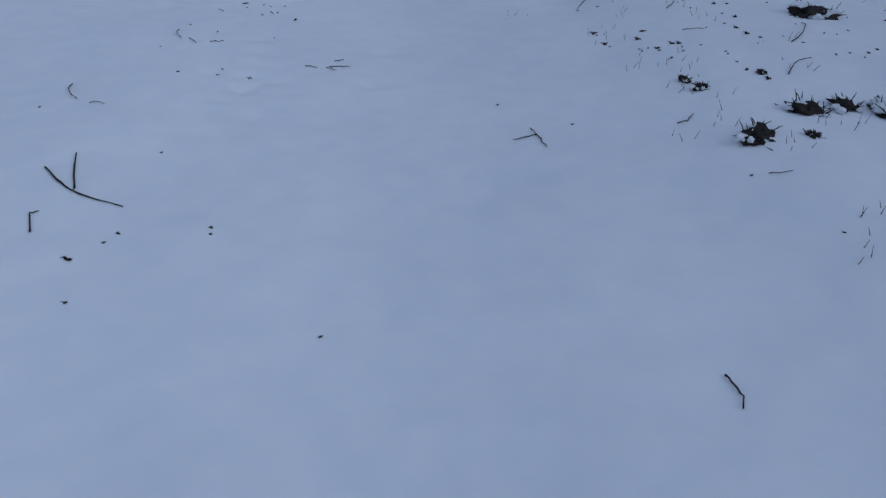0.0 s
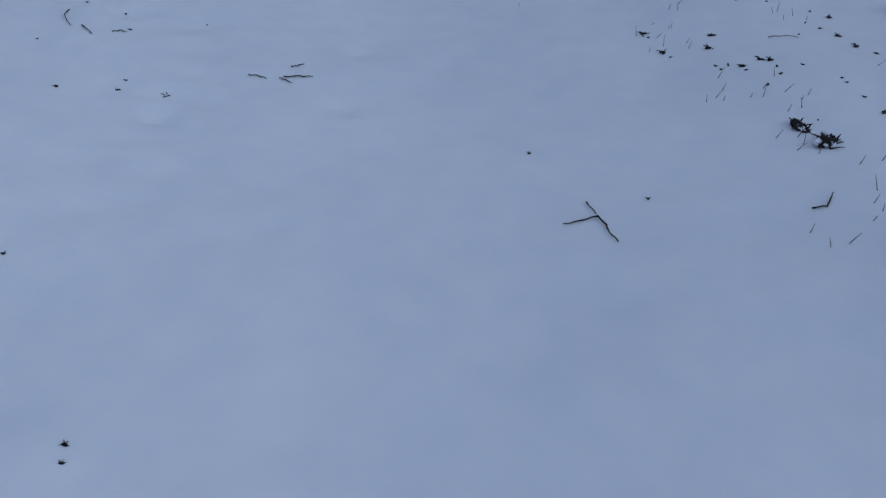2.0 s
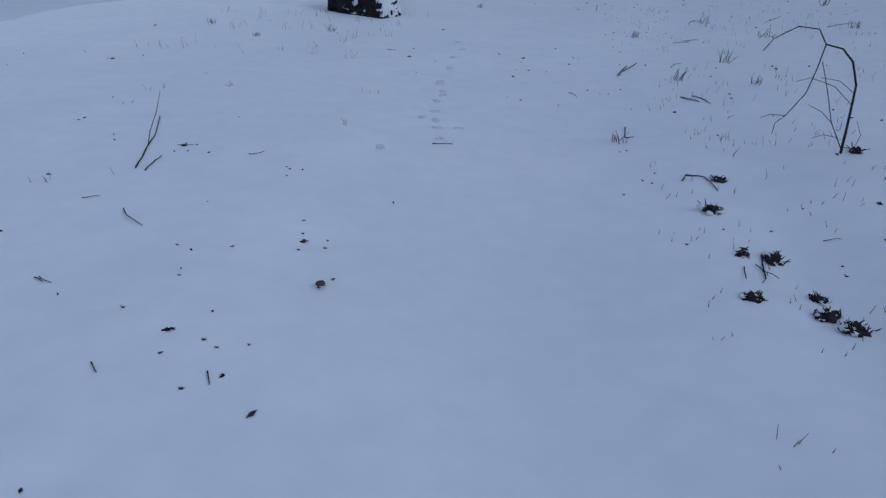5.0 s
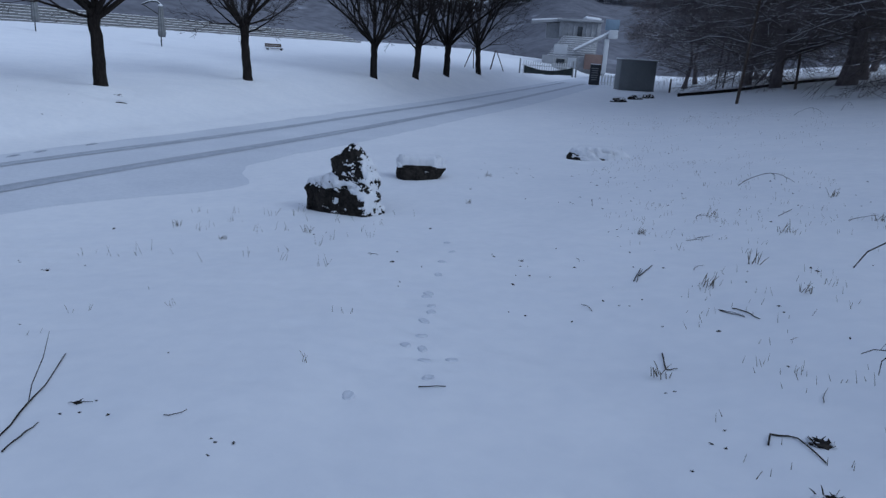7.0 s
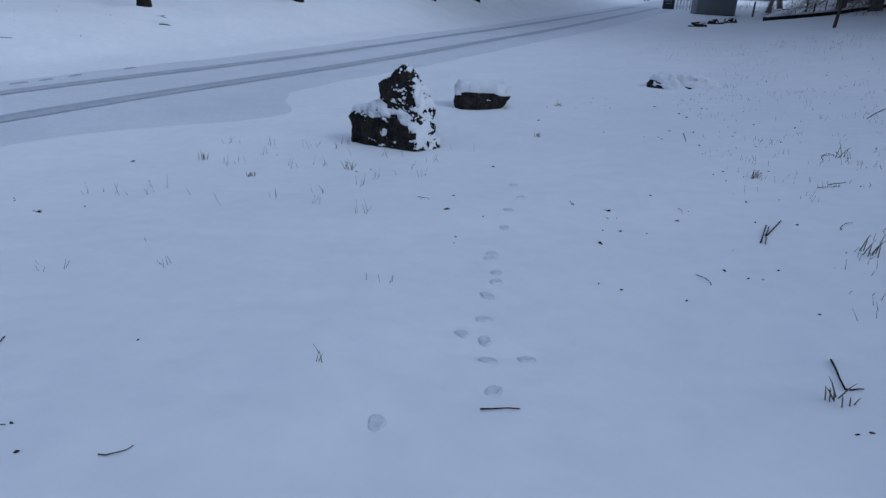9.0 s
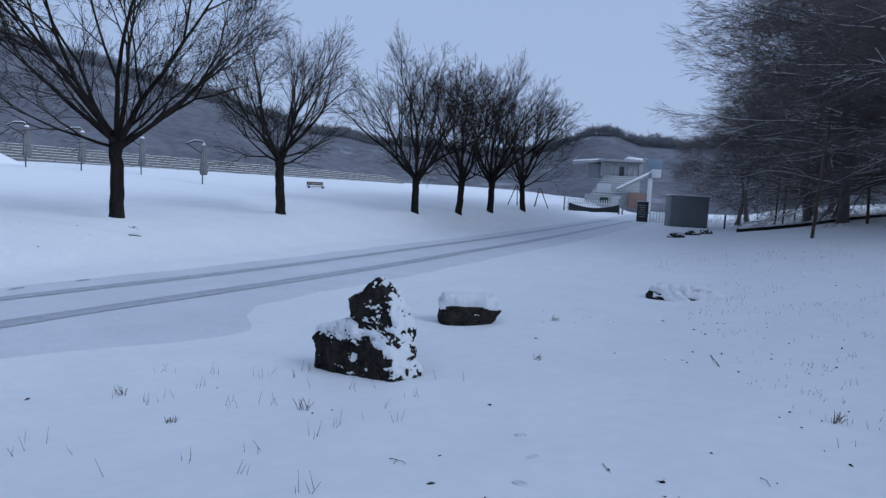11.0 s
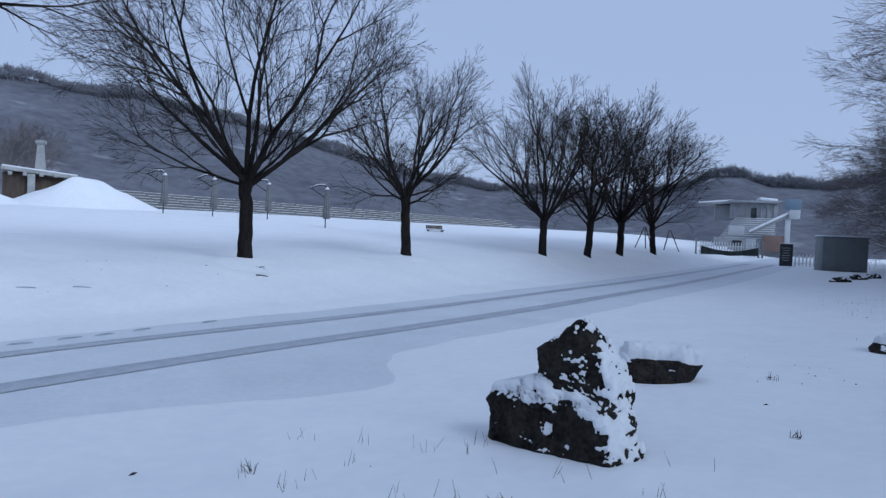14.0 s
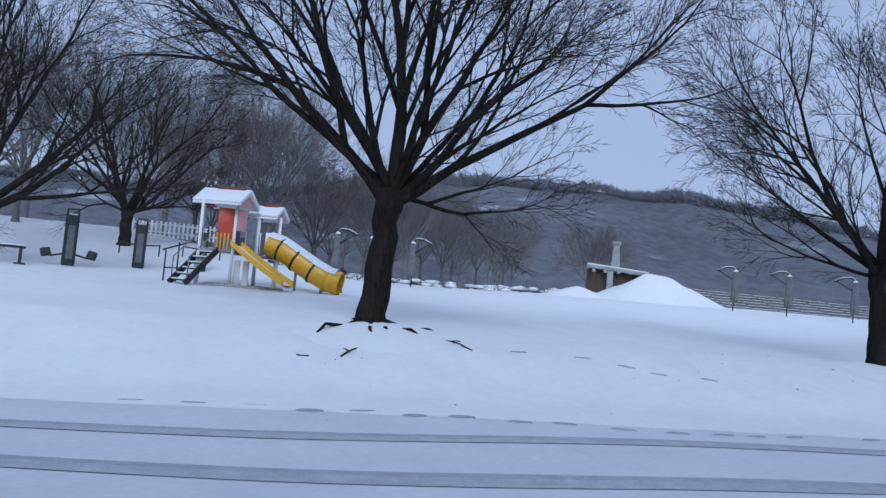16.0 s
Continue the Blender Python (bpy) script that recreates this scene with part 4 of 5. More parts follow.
# ---- snow heap, bunker and monument behind the field ----
def heap(x, y, wide, deep, tall, turn, label, seed):
    s = Shape()
    m = pose(x, y, 0, 0, 0, turn)
    rows = []
    for i in range(15):
        row = []
        for k in range(33):
            a, f = 2 * math.pi * k / 32, i / 14
            p = m @ Vector((math.cos(a) * wide * f, math.sin(a) * deep * f, 0))
            p.z = height(p.x, p.y) + tall * (1 - f) ** 1.1 * (1 + 0.12 * noise.noise((p.x * 0.9, p.y * 0.9, seed))) - 0.06 * f
            if f < 0.25:
                p.z -= tall * 0.12 * (1 - f / 0.25) ** 2
            row.append(p)
        rows.append(row)
    s.grid(rows)
    return tagged(part("snow_bank", s, SNOW), label, "snow bank", "snow banks on the field")


heap(-35.8, 28.3, 4.8, 3.2, 2.2, 45, "tall heap of cleared snow on the field", 3)
heap(-38.6, 24.0, 2.6, 1.8, 0.75, 40, "low heap of cleared snow beside the shelter", 5)
BX, BY = -39.2, 27.6
bunk = thing("concrete_shelter", pose(BX, BY, height(BX, BY) + 0.35, 0, 0, 52), "low dark concrete shelter with a snow-covered slab roof", "shelter")
# Dark timber colour on this wall stands in for shade below the slab.
part("wall", block((3.6, 2.4, 2.2), (0, 1.2, 0.5), 0.03), WOOD, bunk, "wall with shade put into its dark colour")
part("pillar", block((0.42, 0.5, 2.0), (-0.25, -0.25, 0.55), 0.02), STONE, bunk, "pale concrete pillar")
part("slab", block((4.3, 3.0, 0.22), (0.25, 1.0, 1.66), 0.03, (0, 5, 0)), CONCRETE, bunk)
part("slab_snow", block((4.2, 2.9, 0.1), (0.25, 1.0, 1.82), 0.04, (0, 5, 0)), SNOW_CAP, bunk)
for x in (-1.4, -0.6, 0.3, 1.1):
    part("beam_end", block((0.24, 0.2, 0.22), (x, -0.62, 1.52), 0.02), STONE, bunk)
OX, OY = -43.6, 31.6
ob = thing("monument", pose(OX, OY, height(OX, OY), 0, 0, 48), "pale tapering stone monument behind the shelter", "monument")
col = Shape()
col.grid([[(math.cos(a) * r, math.sin(a) * r, z) for a in [radians(45 + 90 * k) for k in range(5)]] for z, r in ((-0.2, 0.75), (1.6, 0.7), (1.65, 0.56), (4.3, 0.30), (4.32, 0.45), (4.55, 0.5), (4.6, 0.02))])
part("shaft", col, STONE, ob, smooth_faces=False)
part("plinth", block((1.9, 1.9, 0.7), (0, 0, 0.3), 0.04), STONE, ob)


# ---- terraces along the far edge of the field ----
def make_terrace():
    t = thing("terrace", Matrix(), "long concrete seating steps edged with snow behind the field", "terrace", kind="structure")
    a, b = Vector((-42.5, 36.5, 0)), Vector((-19.5, 84.0, 0))
    d = (b - a).normalized()
    out = Vector((-d.y, d.x, 0))
    for i in range(6):
        s, w = Shape(), Shape()
        for k in range(24):
            p0, p1 = a.lerp(b, k / 24), a.lerp(b, (k + 1) / 24)
            drop = 0.5 * (k / 24)
            z = 2.62 - drop * 1.5 + 0.25 * i
            mid = (p0 + p1) / 2 + out * (0.9 * i)
            turn = math.degrees(math.atan2(d.y, d.x))
            s.box(((p1 - p0).length + 0.02, 0.9, 0.7), pose(mid.x, mid.y, z - 0.35, 0, 0, turn))
            w.box(((p1 - p0).length + 0.02, 0.34, 0.05), pose(mid.x + out.x * 0.12, mid.y + out.y * 0.12, z + 0.02, 0, 0, turn))
        st = part("seat_step", s, TERRACE, t, smooth_faces=False)
        part("step_snow", w, SNOW_CAP, st, smooth_faces=False)


make_terrace()

# ---- gate, shed and edging at the end of the driveway ----
gate = thing("gate_fence", pose(1.15, 56.0, height(1.15, 56.0) - 0.05, 0, 0, 10), "white picket gate with a dark cloth hung across it", "gate")
for i in range(22):
    x = 0.35 + i * 0.215
    part("picket", block((0.09, 0.03, 1.0 + 0.22 * abs(i - 10.5) / 10.5), (x, 0, 0.6), 0.01), WHITE_PAINT, gate)
for z in (0.35, 0.8):
    part("rail", block((4.9, 0.04, 0.08), (2.6, 0.04, z), 0.008), WHITE_PAINT, gate)
for x in (0.0, 4.95, 5.25):
    part("post", block((0.13, 0.13, 1.45), (x, 0, 0.65), 0.02), CONCRETE, gate)
cloth = Shape()
cloth.grid([[(0.4 + 4.5 * u, -0.06 - 0.03 * math.sin(u * 40), (0.78 - 0.38 * math.sin(math.pi * u) if top else 0.08 + 0.06 * math.sin(u * 9))) for u in [k / 40 for k in range(41)]] for top in (0, 1)])
cloth.grid([[(0.4 + 4.5 * u, -0.02, (0.78 - 0.38 * math.sin(math.pi * u) if top else 0.08)) for u in [k / 40 for k in range(41)]] for top in (1, 0)])
part("cloth", cloth, TARP, gate, "sagging dark green cloth")
sign = thing("sign_pillar", pose(8.0, 56.2, height(8.0, 56.2) - 0.05, 0, 0, 4), "dark upright notice board with faint pale lines beside the gate", "notice board")
part("board", block((0.95, 0.22, 1.85), (0, 0, 0.9), 0.02), DARK_STEEL, sign)
for i in range(6):
    part("text_line", block((0.62 - 0.08 * (i % 3), 0.012, 0.05), (-0.03, -0.118, 1.5 - 0.2 * i), 0.003), STONE, sign)
part("snow_cap", block((0.95, 0.24, 0.06), (0, 0, 1.86), 0.025), SNOW_CAP, sign)
side = thing("picket_fence", pose(8.6, 56.4, height(8.6, 56.4) - 0.05, 0, 0, 2), "short white picket fence beside the shed", "fence")
for i in range(6):
    part("picket", block((0.12, 0.03, 1.0), (0.12 + i * 0.27, 0, 0.5), 0.01), WHITE_PAINT, side)
for z in (0.3, 0.8):
    part("rail", block((1.6, 0.04, 0.08), (0.8, 0.04, z), 0.008), WHITE_PAINT, side)
shed = thing("shed", pose(10.6, 49.5, height(10.6, 49.5) - 0.1, 0, 0, 3), "plain grey metal storage shed with snow on its roof", "shed")
part("body", block((2.8, 2.2, 2.35), (0, 0, 1.25), 0.03), SHED, shed)
part("skirt", block((2.86, 2.26, 0.12), (0, 0, 0.1), 0.02), DARK_STEEL, shed)
part("roof", block((2.95, 2.35, 0.08), (0, 0, 2.46), 0.02), SHED, shed)
part("roof_snow", block((2.9, 2.3, 0.07), (0, 0, 2.54), 0.03), SNOW_CAP, shed)
for x in (-0.75, 0.0, 0.75):
    part("seam", block((0.03, 0.02, 2.1), (x, -1.108, 1.25), 0.004), SHED, shed)
for x, y, tall, lx, ly, r, label in ((12.05, 25.83, 4.9, 0.25, 0.0, 0.075, "leaning brown timber pole standing in the snow"), (18.68, 37.04, 2.2, -0.1, 0, 0.09, "brown timber pole at the edge of the wood"), (13.3, 48.5, 1.1, 0, 0, 0.08, "dark post beside the shed"),
                                     (16.3, 46.5, 4.6, 0.1, 0, 0.06, "thin bare pole at the edge of the wood"), (16.9, 46.8, 4.6, 0.1, 0, 0.06, "thin bare pole at the edge of the wood")):
    p = thing("pole", pose(x, y, height(x, y)), label, "pole", "poles by the wood")
    part("shaft", rod((0, 0, -0.2), (lx, ly, tall), r, 9, r * 0.8), WOOD, p)
edge = thing("timber_edging", Matrix(), "dark timber edging holding back the snowy bank", "edging")
a, b = Vector((12.0, 38.6, 0)), Vector((27.5, 50.0, 0))
for i in range(9):
    p, q = a.lerp(b, i / 9), a.lerp(b, (i + 0.97) / 9)
    s = Shape()
    zp, zq = height(p.x, p.y) + 0.1, height(q.x, q.y) + 0.1
    s.tube([Vector((p.x, p.y, zp)), Vector((q.x, q.y, zq))], [0.17, 0.17], 8)
    log = part("log", s, BARK, edge)
    s = Shape()
    s.tube([Vector((p.x, p.y, zp + 0.13)), Vector((q.x, q.y, zq + 0.13))], [0.1, 0.1], 8)
    part("log_snow", s, SNOW_CAP, log)
for i, (x, y) in enumerate(((-0.9, 50.5), (-2.6, 48.0))):
    prop = thing("tree_prop", pose(x, y, height(x, y), 0, 0, 40 * i), "three-legged timber prop in the snow", "tree prop", "tree props")
    for k in range(3):
        w = 2.1 * k
        part("leg", rod((0.75 * math.cos(w), 0.75 * math.sin(w), -0.05), (0.06 * math.cos(w), 0.06 * math.sin(w), 1.6), 0.04, 6), WOOD, prop)

# ---- hall with steps beyond the gate ----
hall = thing("stepped_hall", pose(0, 95, 0), "grey concrete hall above broad snowy steps beyond the gate", "building")
part("upper_wall", block((6.0, 4.0, 2.3), (9.0, 4.5, 5.9), 0.03), HALL_GREY, hall)
part("roof", block((6.6, 5.0, 0.3), (8.9, 4.3, 7.15), 0.04), HALL_GREY, hall)
part("roof_snow", block((2.3, 4.8, 0.45), (10.7, 4.3, 7.45), 0.15, (0, 5, 0)), SNOW_CAP, hall)
part("wing_roof", block((4.4, 4.0, 0.35), (4.0, 4.6, 6.85), 0.05, (0, -5, 0)), HALL_GREY, hall)
part("wing_snow", block((4.3, 3.9, 0.2), (4.0, 4.6, 7.12), 0.06, (0, -5, 0)), SNOW_CAP, hall)
part("wing_wall", block((2.2, 3.0, 2.2), (5.2, 5.2, 5.6), 0.03), HALL_GREY, hall)
for x in (6.5, 7.3, 8.1, 9.9, 10.7, 11.5):
    part("pilaster", block((0.16, 0.14, 2.1), (x, 2.45, 5.85), 0.02), HALL_GREY, hall)
part("doorway", block((0.7, 0.1, 1.6), (9.0, 2.46, 5.5), 0.01), GLASS_DARK, hall)
for i in range(10):
    st = part("broad_step", block((6.6 - 0.16 * i, 0.8, 0.45), (7.6 + 0.16 * i, -5.2 + 0.75 * i, 1.9 + 0.3 * i), 0.02), HALL_GREY, hall)
    part("step_snow", block((6.4 - 0.16 * i, 0.45, 0.05), (7.6 + 0.16 * i, -5.3 + 0.75 * i, 2.14 + 0.3 * i), 0.02), SNOW_CAP, st)
part("base_wall", block((8.6, 0.5, 2.4), (8.0, -5.9, 0.9), 0.03), HALL_GREY, hall)
ramp = part("stair_flank", block((5.2, 0.8, 0.3), (10.2, -6.3, 4.0), 0.03, (0, -29, 0)), HALL_GREY, hall, "sloping stair flank")
part("flank_snow", block((5.2, 0.85, 0.26), (10.1, -6.3, 4.24), 0.08, (0, -29, 0)), SNOW_CAP, ramp)
part("lower_wall", block((2.4, 0.5, 2.0), (10.6, -6.4, 1.5), 0.03), BRICK_RED, hall, "reddish lower wall")
part("tower", block((0.6, 0.6, 4.6), (12.1, -6.4, 2.3), 0.03), FADED_WHITE, hall)
part("blue_sign", block((1.8, 0.4, 1.4), (12.6, -6.4, 6.4), 0.03), BLUE_SIGN, hall, "faded blue panel")
part("white_box", block((1.2, 0.8, 1.1), (12.8, -6.5, 5.2), 0.04), FADED_WHITE, hall, "white box-shaped panel")
kiosk = thing("kiosk", pose(5.7, 78, height(5.7, 78)), "small pale kiosk with a white sign on its roof", "kiosk")
part("body", block((1.7, 1.5, 1.4), (0, 0, 0.6), 0.03), STONE, kiosk)
part("sign", block((1.6, 0.2, 1.1), (-0.1, -0.6, 2.3), 0.03), FADED_WHITE, kiosk)
part("side_box", block((1.0, 0.5, 1.2), (1.4, -0.5, 0.8), 0.03), FADED_WHITE, kiosk)
part("opening", block((1.0, 0.06, 0.6), (0, -0.76, 0.9), 0.01), GLASS_DARK, kiosk)


# ---- twigs, tufts and litter on the snow ----
def stick(x, y, long, turn, seed, r=0.0042, fork=False, rise=0.03):
    """A bent twig lying on the snow."""
    rng = random.Random(seed)
    t = thing("twig", pose(x, y, 0, 0, 0, turn), "thin dark forked twig lying on the snow" if fork else "thin dark twig lying on the snow", "twig", "fallen twigs")
    s = Shape()
    m = t.matrix_world.copy()
    sway, pts = rng.uniform(-0.14, 0.14), []
    for i in range(6):
        f = i / 5 - 0.5
        p = Vector((f * long, sway * long * (1 - 4 * f * f) + rng.uniform(-0.01, 0.01) * long, 0))
        w = m @ p
        p.z = surface(w.x, w.y) + 0.004 + rise * long * (1 - 4 * f * f) + rng.uniform(0, 0.006)
        pts.append(p)
    s.tube(pts, [r * (1 - 0.4 * i / 5) for i in range(6)], 6)
    part("stem", s, STICK, t)
    if fork:
        k = Shape()
        d = Vector((math.cos(0.9), math.sin(0.9) * (1 if seed % 2 else -1), 0.05)) * long * 0.42
        k.tube([pts[2], pts[2] + d * 0.5 + Vector((0.01, 0, 0.012)), pts[2] + d], [r * 0.8, r * 0.7, r * 0.5], 5)
        part("side_twig", k, STICK, t)
    return t


# beside the start of the walk
NEAR = ((0.27, -10.84, 0.30, -60, 0), (0.49, -11.04, 0.10, -13, 0),
        (4.04, -12.01, 0.10, -6, 0), (4.96, -10.00, 0.5, 58, 0), (4.28, -9.88, 0.15, -8, 0), (4.68, -10.70, 0.38, 47, 0), (4.30, -9.21, 0.24, 60, 0),
        (0.52, -9.63, 0.25, -67, 0))
# further along the lawn
ALONG = ((3.77, -8.55, 0.3, 61, 1),
         (3.09, -3.14, 0.44, 74, 0), (3.55, -4.36, 0.22, -54, 0), (-0.32, -7.43, 0.10, 27, 0), (0.07, -7.66, 0.3, -41, 0), (0.04, -8.34, 0.09, -23, 0), (3.33, -7.59, 0.2, -96, 1))
# towards the stones
AHEAD = ((5.36, -0.24, 0.5, 53, 0), (6.10, -0.70, 0.49, 28, 0), (3.91, -1.67, 0.2, 18, 0), (3.60, -5.87, 0.13, 67, 0), (4.31, -0.28, 0.4, 63, 1), (0.30, -6.49, 0.11, 36, 0),
         (3.65, -2.97, 0.2, 52, 0), (2.53, -4.06, 0.17, -66, 0), (0.43, -2.56, 0.18, -43, 1), (1.70, -2.41, 0.13, -72, 0), (2.57, -2.52, 0.12, -81, 0), (3.76, -7.27, 0.08, -9, 0), (-0.21, -6.45, 0.08, 9, 0))
ROOTS = ((-12.55, -1.22, 0.7, 133, 1), (-13.1, -0.7, 0.7, 128, 0), (-13.25, 0.5, 0.6, 61, 0), (-12.46, -2.06, 0.2, 71, 0), (-10.0, 9.9, 0.4, 20, 1), (-9.6, 9.4, 0.3, 50, 0), (-12.6, 1.0, 0.3, 10, 0), (-13.5, -1.3, 0.6, 70, 0), (-13.0, 0.9, 0.5, 35, 1), (-13.4, -0.2, 0.5, 5, 0), (-12.9, -0.4, 0.35, -20, 0))
n = 0
for rows in (NEAR, ALONG, AHEAD, ROOTS):
    for x, y, long, turn, fork in rows:
        n += 1
        thick = 0.017 if rows is ROOTS else 0.0022 + min(long, 0.5) * 0.0042
        stick(x, y, long, turn, n, thick, bool(fork))


def bent_twig(points, k):
    """A twig that follows its own bends over the snow."""
    c = Vector((points[0][0], points[0][1], surface(*points[0])))
    t = thing("twig", pose(*c), "thin dark crooked twig lying on the snow", "twig", "fallen twigs")
    line = [Vector(p) for p in points]
    pts = []
    for a, b in zip(line, line[1:]):
        pts += [a.lerp(b, f / 3) for f in range(3)]
    pts.append(line[-1])
    long = sum((b - a).length for a, b in zip(line, line[1:]))
    r = 0.0030 + 0.006 * min(long, 0.4)
    s = Shape()
    s.tube([Vector((p.x, p.y, surface(p.x, p.y) + 0.004 + 0.006 * abs(math.sin(i * 1.9 + k)))) - c for i, p in enumerate(pts)], [r * (1 - 0.5 * i / len(pts)) * (1 + 0.15 * math.sin(i * 5.0)) for i in range(len(pts))], 6)
    part("stem", s, STICK, t)


BENT_A = (((0.57, -11.83), (0.68, -11.95), (0.78, -12.04), (0.86, -12.08), (1.06, -12.14)), ((0.8, -12.03), (0.73, -11.88), (0.65, -11.67)), ((0.78, -12.4), (0.71, -12.26), (0.74, -12.24)), ((3.41, -13.21), (3.42, -13.26), (3.43, -13.31), (3.41, -13.36)), ((3.01, -11.18), (3.03, -11.26)), ((3.03, -11.28), (3.05, -11.34), (3.05, -11.38), (3.07, -11.44)), ((3.03, -11.28), (2.97, -11.3), (2.9, -11.31)), ((3.77, -11.35), (3.82, -11.35), (3.87, -11.28)), ((1.71, -10.1), (1.78, -10.07), (1.85, -10.06)), ((1.69, -10.11), (1.72, -10.13), (1.76, -10.16)), ((1.73, -9.97), (1.76, -9.95), (1.79, -9.92)), ((1.54, -10.11), (1.58, -10.1), (1.63, -10.12)), ((0.78, -9.76), (0.81, -9.73), (0.85, -9.74)), ((0.62, -9.73), (0.7, -9.82)), ((3.17, -6.34), (3.21, -6.24), (3.32, -6.28), (3.35, -6.52)))
BENT_B = (((-0.32, -6.95), (-0.44, -6.62), (-0.54, -6.3), (-0.77, -5.81)), ((-0.24, -6.98), (-0.26, -6.85), (-0.28, -6.7)), ((3.27, -7.54), (3.25, -7.66)), ((3.4, -7.37), (3.37, -7.52), (3.35, -7.64)), ((3.01, -3.31), (3.14, -2.88)), ((1.03, -8.82), (1.07, -8.89)), ((0.61, -8.88), (0.66, -8.93)), ((-0.02, -8.33), (0.04, -8.36)), ((3.49, -4.29), (3.61, -4.48)), ((2.93, -5.07), (2.9, -5.35), (2.97, -5.35)), ((3.59, -4.26), (3.65, -4.38), (3.69, -4.56)), ((1.43, -5.87), (1.58, -5.81)), ((3.08, -3.16), (3.26, -2.79)), ((3.95, -1.56), (4.13, -1.45)), ((3.08, 1.51), (3.02, 0.8)))
for k, points in enumerate(BENT_A + BENT_B):
    bent_twig(points, k)


def bush(x, y, turn, size, seed, label):
    """Sapling bowed over by the snow."""
    t = thing("sapling", pose(x, y, surface(x, y), 0, -13, turn) @ Matrix.Scale(size, 4), label, "sapling", "bowed saplings")
    s = Shape()
    s.tube([Vector(p) for p in ((0, 0, -0.05), (0.03, 0, 0.3), (0.06, 0.02, 0.62), (0.02, 0.05, 0.82), (-0.07, 0.06, 0.94), (-0.2, 0.08, 0.99))], [0.012, 0.011, 0.009, 0.0085, 0.008, 0.007], 6)
    part("stem", s, STICK, t)
    for pts, r in ((((-0.2, 0.08, 0.99), (-0.26, 0.1, 1.12), (-0.42, 0.12, 1.16), (-0.6, 0.14, 1.08), (-0.68, 0.15, 0.98)), 0.006), (((-0.2, 0.08, 0.99), (-0.26, 0.05, 0.8), (-0.34, 0.02, 0.6), (-0.5, 0.0, 0.42)), 0.006),
                   (((0.0, 0.0, 0.05), (-0.1, 0.02, 0.3), (-0.16, 0.04, 0.6), (-0.22, 0.06, 0.85)), 0.005), (((0.04, 0, 0.45), (-0.1, 0.05, 0.62), (-0.3, 0.06, 0.72), (-0.42, 0.06, 0.70)), 0.0035),
                   (((0.05, 0, 0.55), (-0.08, 0.0, 0.68), (-0.25, -0.02, 0.74)), 0.003), (((-0.1, 0.02, 0.3), (-0.2, 0.0, 0.42), (-0.32, 0.0, 0.5)), 0.0035), (((-0.5, 0, 0.42), (-0.58, 0.0, 0.36), (-0.6, 0.0, 0.26)), 0.004),
                   (((-0.5, 0, 0.42), (-0.62, 0.02, 0.44), (-0.7, 0.02, 0.42)), 0.004), (((-0.05, 0, 0.16), (-0.16, 0, 0.2), (-0.26, 0, 0.18)), 0.003), (((0.1, 0, 0.0), (0.15, 0, 0.16), (0.1, 0, 0.3)), 0.003)):
        k = Shape()
        k.tube([Vector(p) for p in pts], [r * (1 - 0.4 * i / len(pts)) for i in range(len(pts))], 5)
        part("side_twig", k, STICK, t)
    return t


bush(4.20, -6.05, 2, 0.74, 1, "bare dark sapling bowed over in the snow")


def arch(x, y, wide, tall, turn, seed):
    """A stem bent over with both ends in the snow."""
    rng = random.Random(seed)
    t = thing("bent_stem", pose(x, y, surface(x, y), 0, 0, turn), "thin bare stem arched over in the snow", "stem", "bent stems")
    s = Shape()
    s.tube([Vector((-wide / 2 + wide * i / 9, rng.uniform(-0.02, 0.02), tall * math.sin(math.pi * (0.06 + 0.78 * i / 9)) - 0.03)) for i in range(10)], [0.006 - 0.0004 * i for i in range(10)], 6)
    part("stem", s, STICK, t)
    for k in (5, 7):
        b = Shape()
        o = Vector((-wide / 2 + wide * k / 9, 0, tall * math.sin(math.pi * (0.06 + 0.78 * k / 9)) - 0.03))
        b.tube([o, o + Vector((0.1, 0.05, -0.04)), o + Vector((0.17, 0.12, -tall * 0.5))], [0.004, 0.0035, 0.0025], 5)
        part("side_twig", b, STICK, t)


arch(5.75, 1.75, 0.95, 0.26, 15, 1)
arch(11.6, 15.8, 1.0, 0.35, 5, 2)
arch(13.4, 17.2, 0.8, 0.35, 40, 3)
lean = thing("bent_stem", pose(-0.5, -6.5, surface(-0.5, -6.5), 0, 0, 15), "thin bare stem leaning out of the snow", "stem", "bent stems")
s = Shape()
s.tube([Vector((0, 0, -0.05)), Vector((0.04, 0.0, 0.10)), Vector((0.10, 0.02, 0.24)), Vector((0.14, 0.03, 0.38))], [0.0032, 0.003, 0.0025, 0.0014], 6)
part("stem", s, STICK, lean)


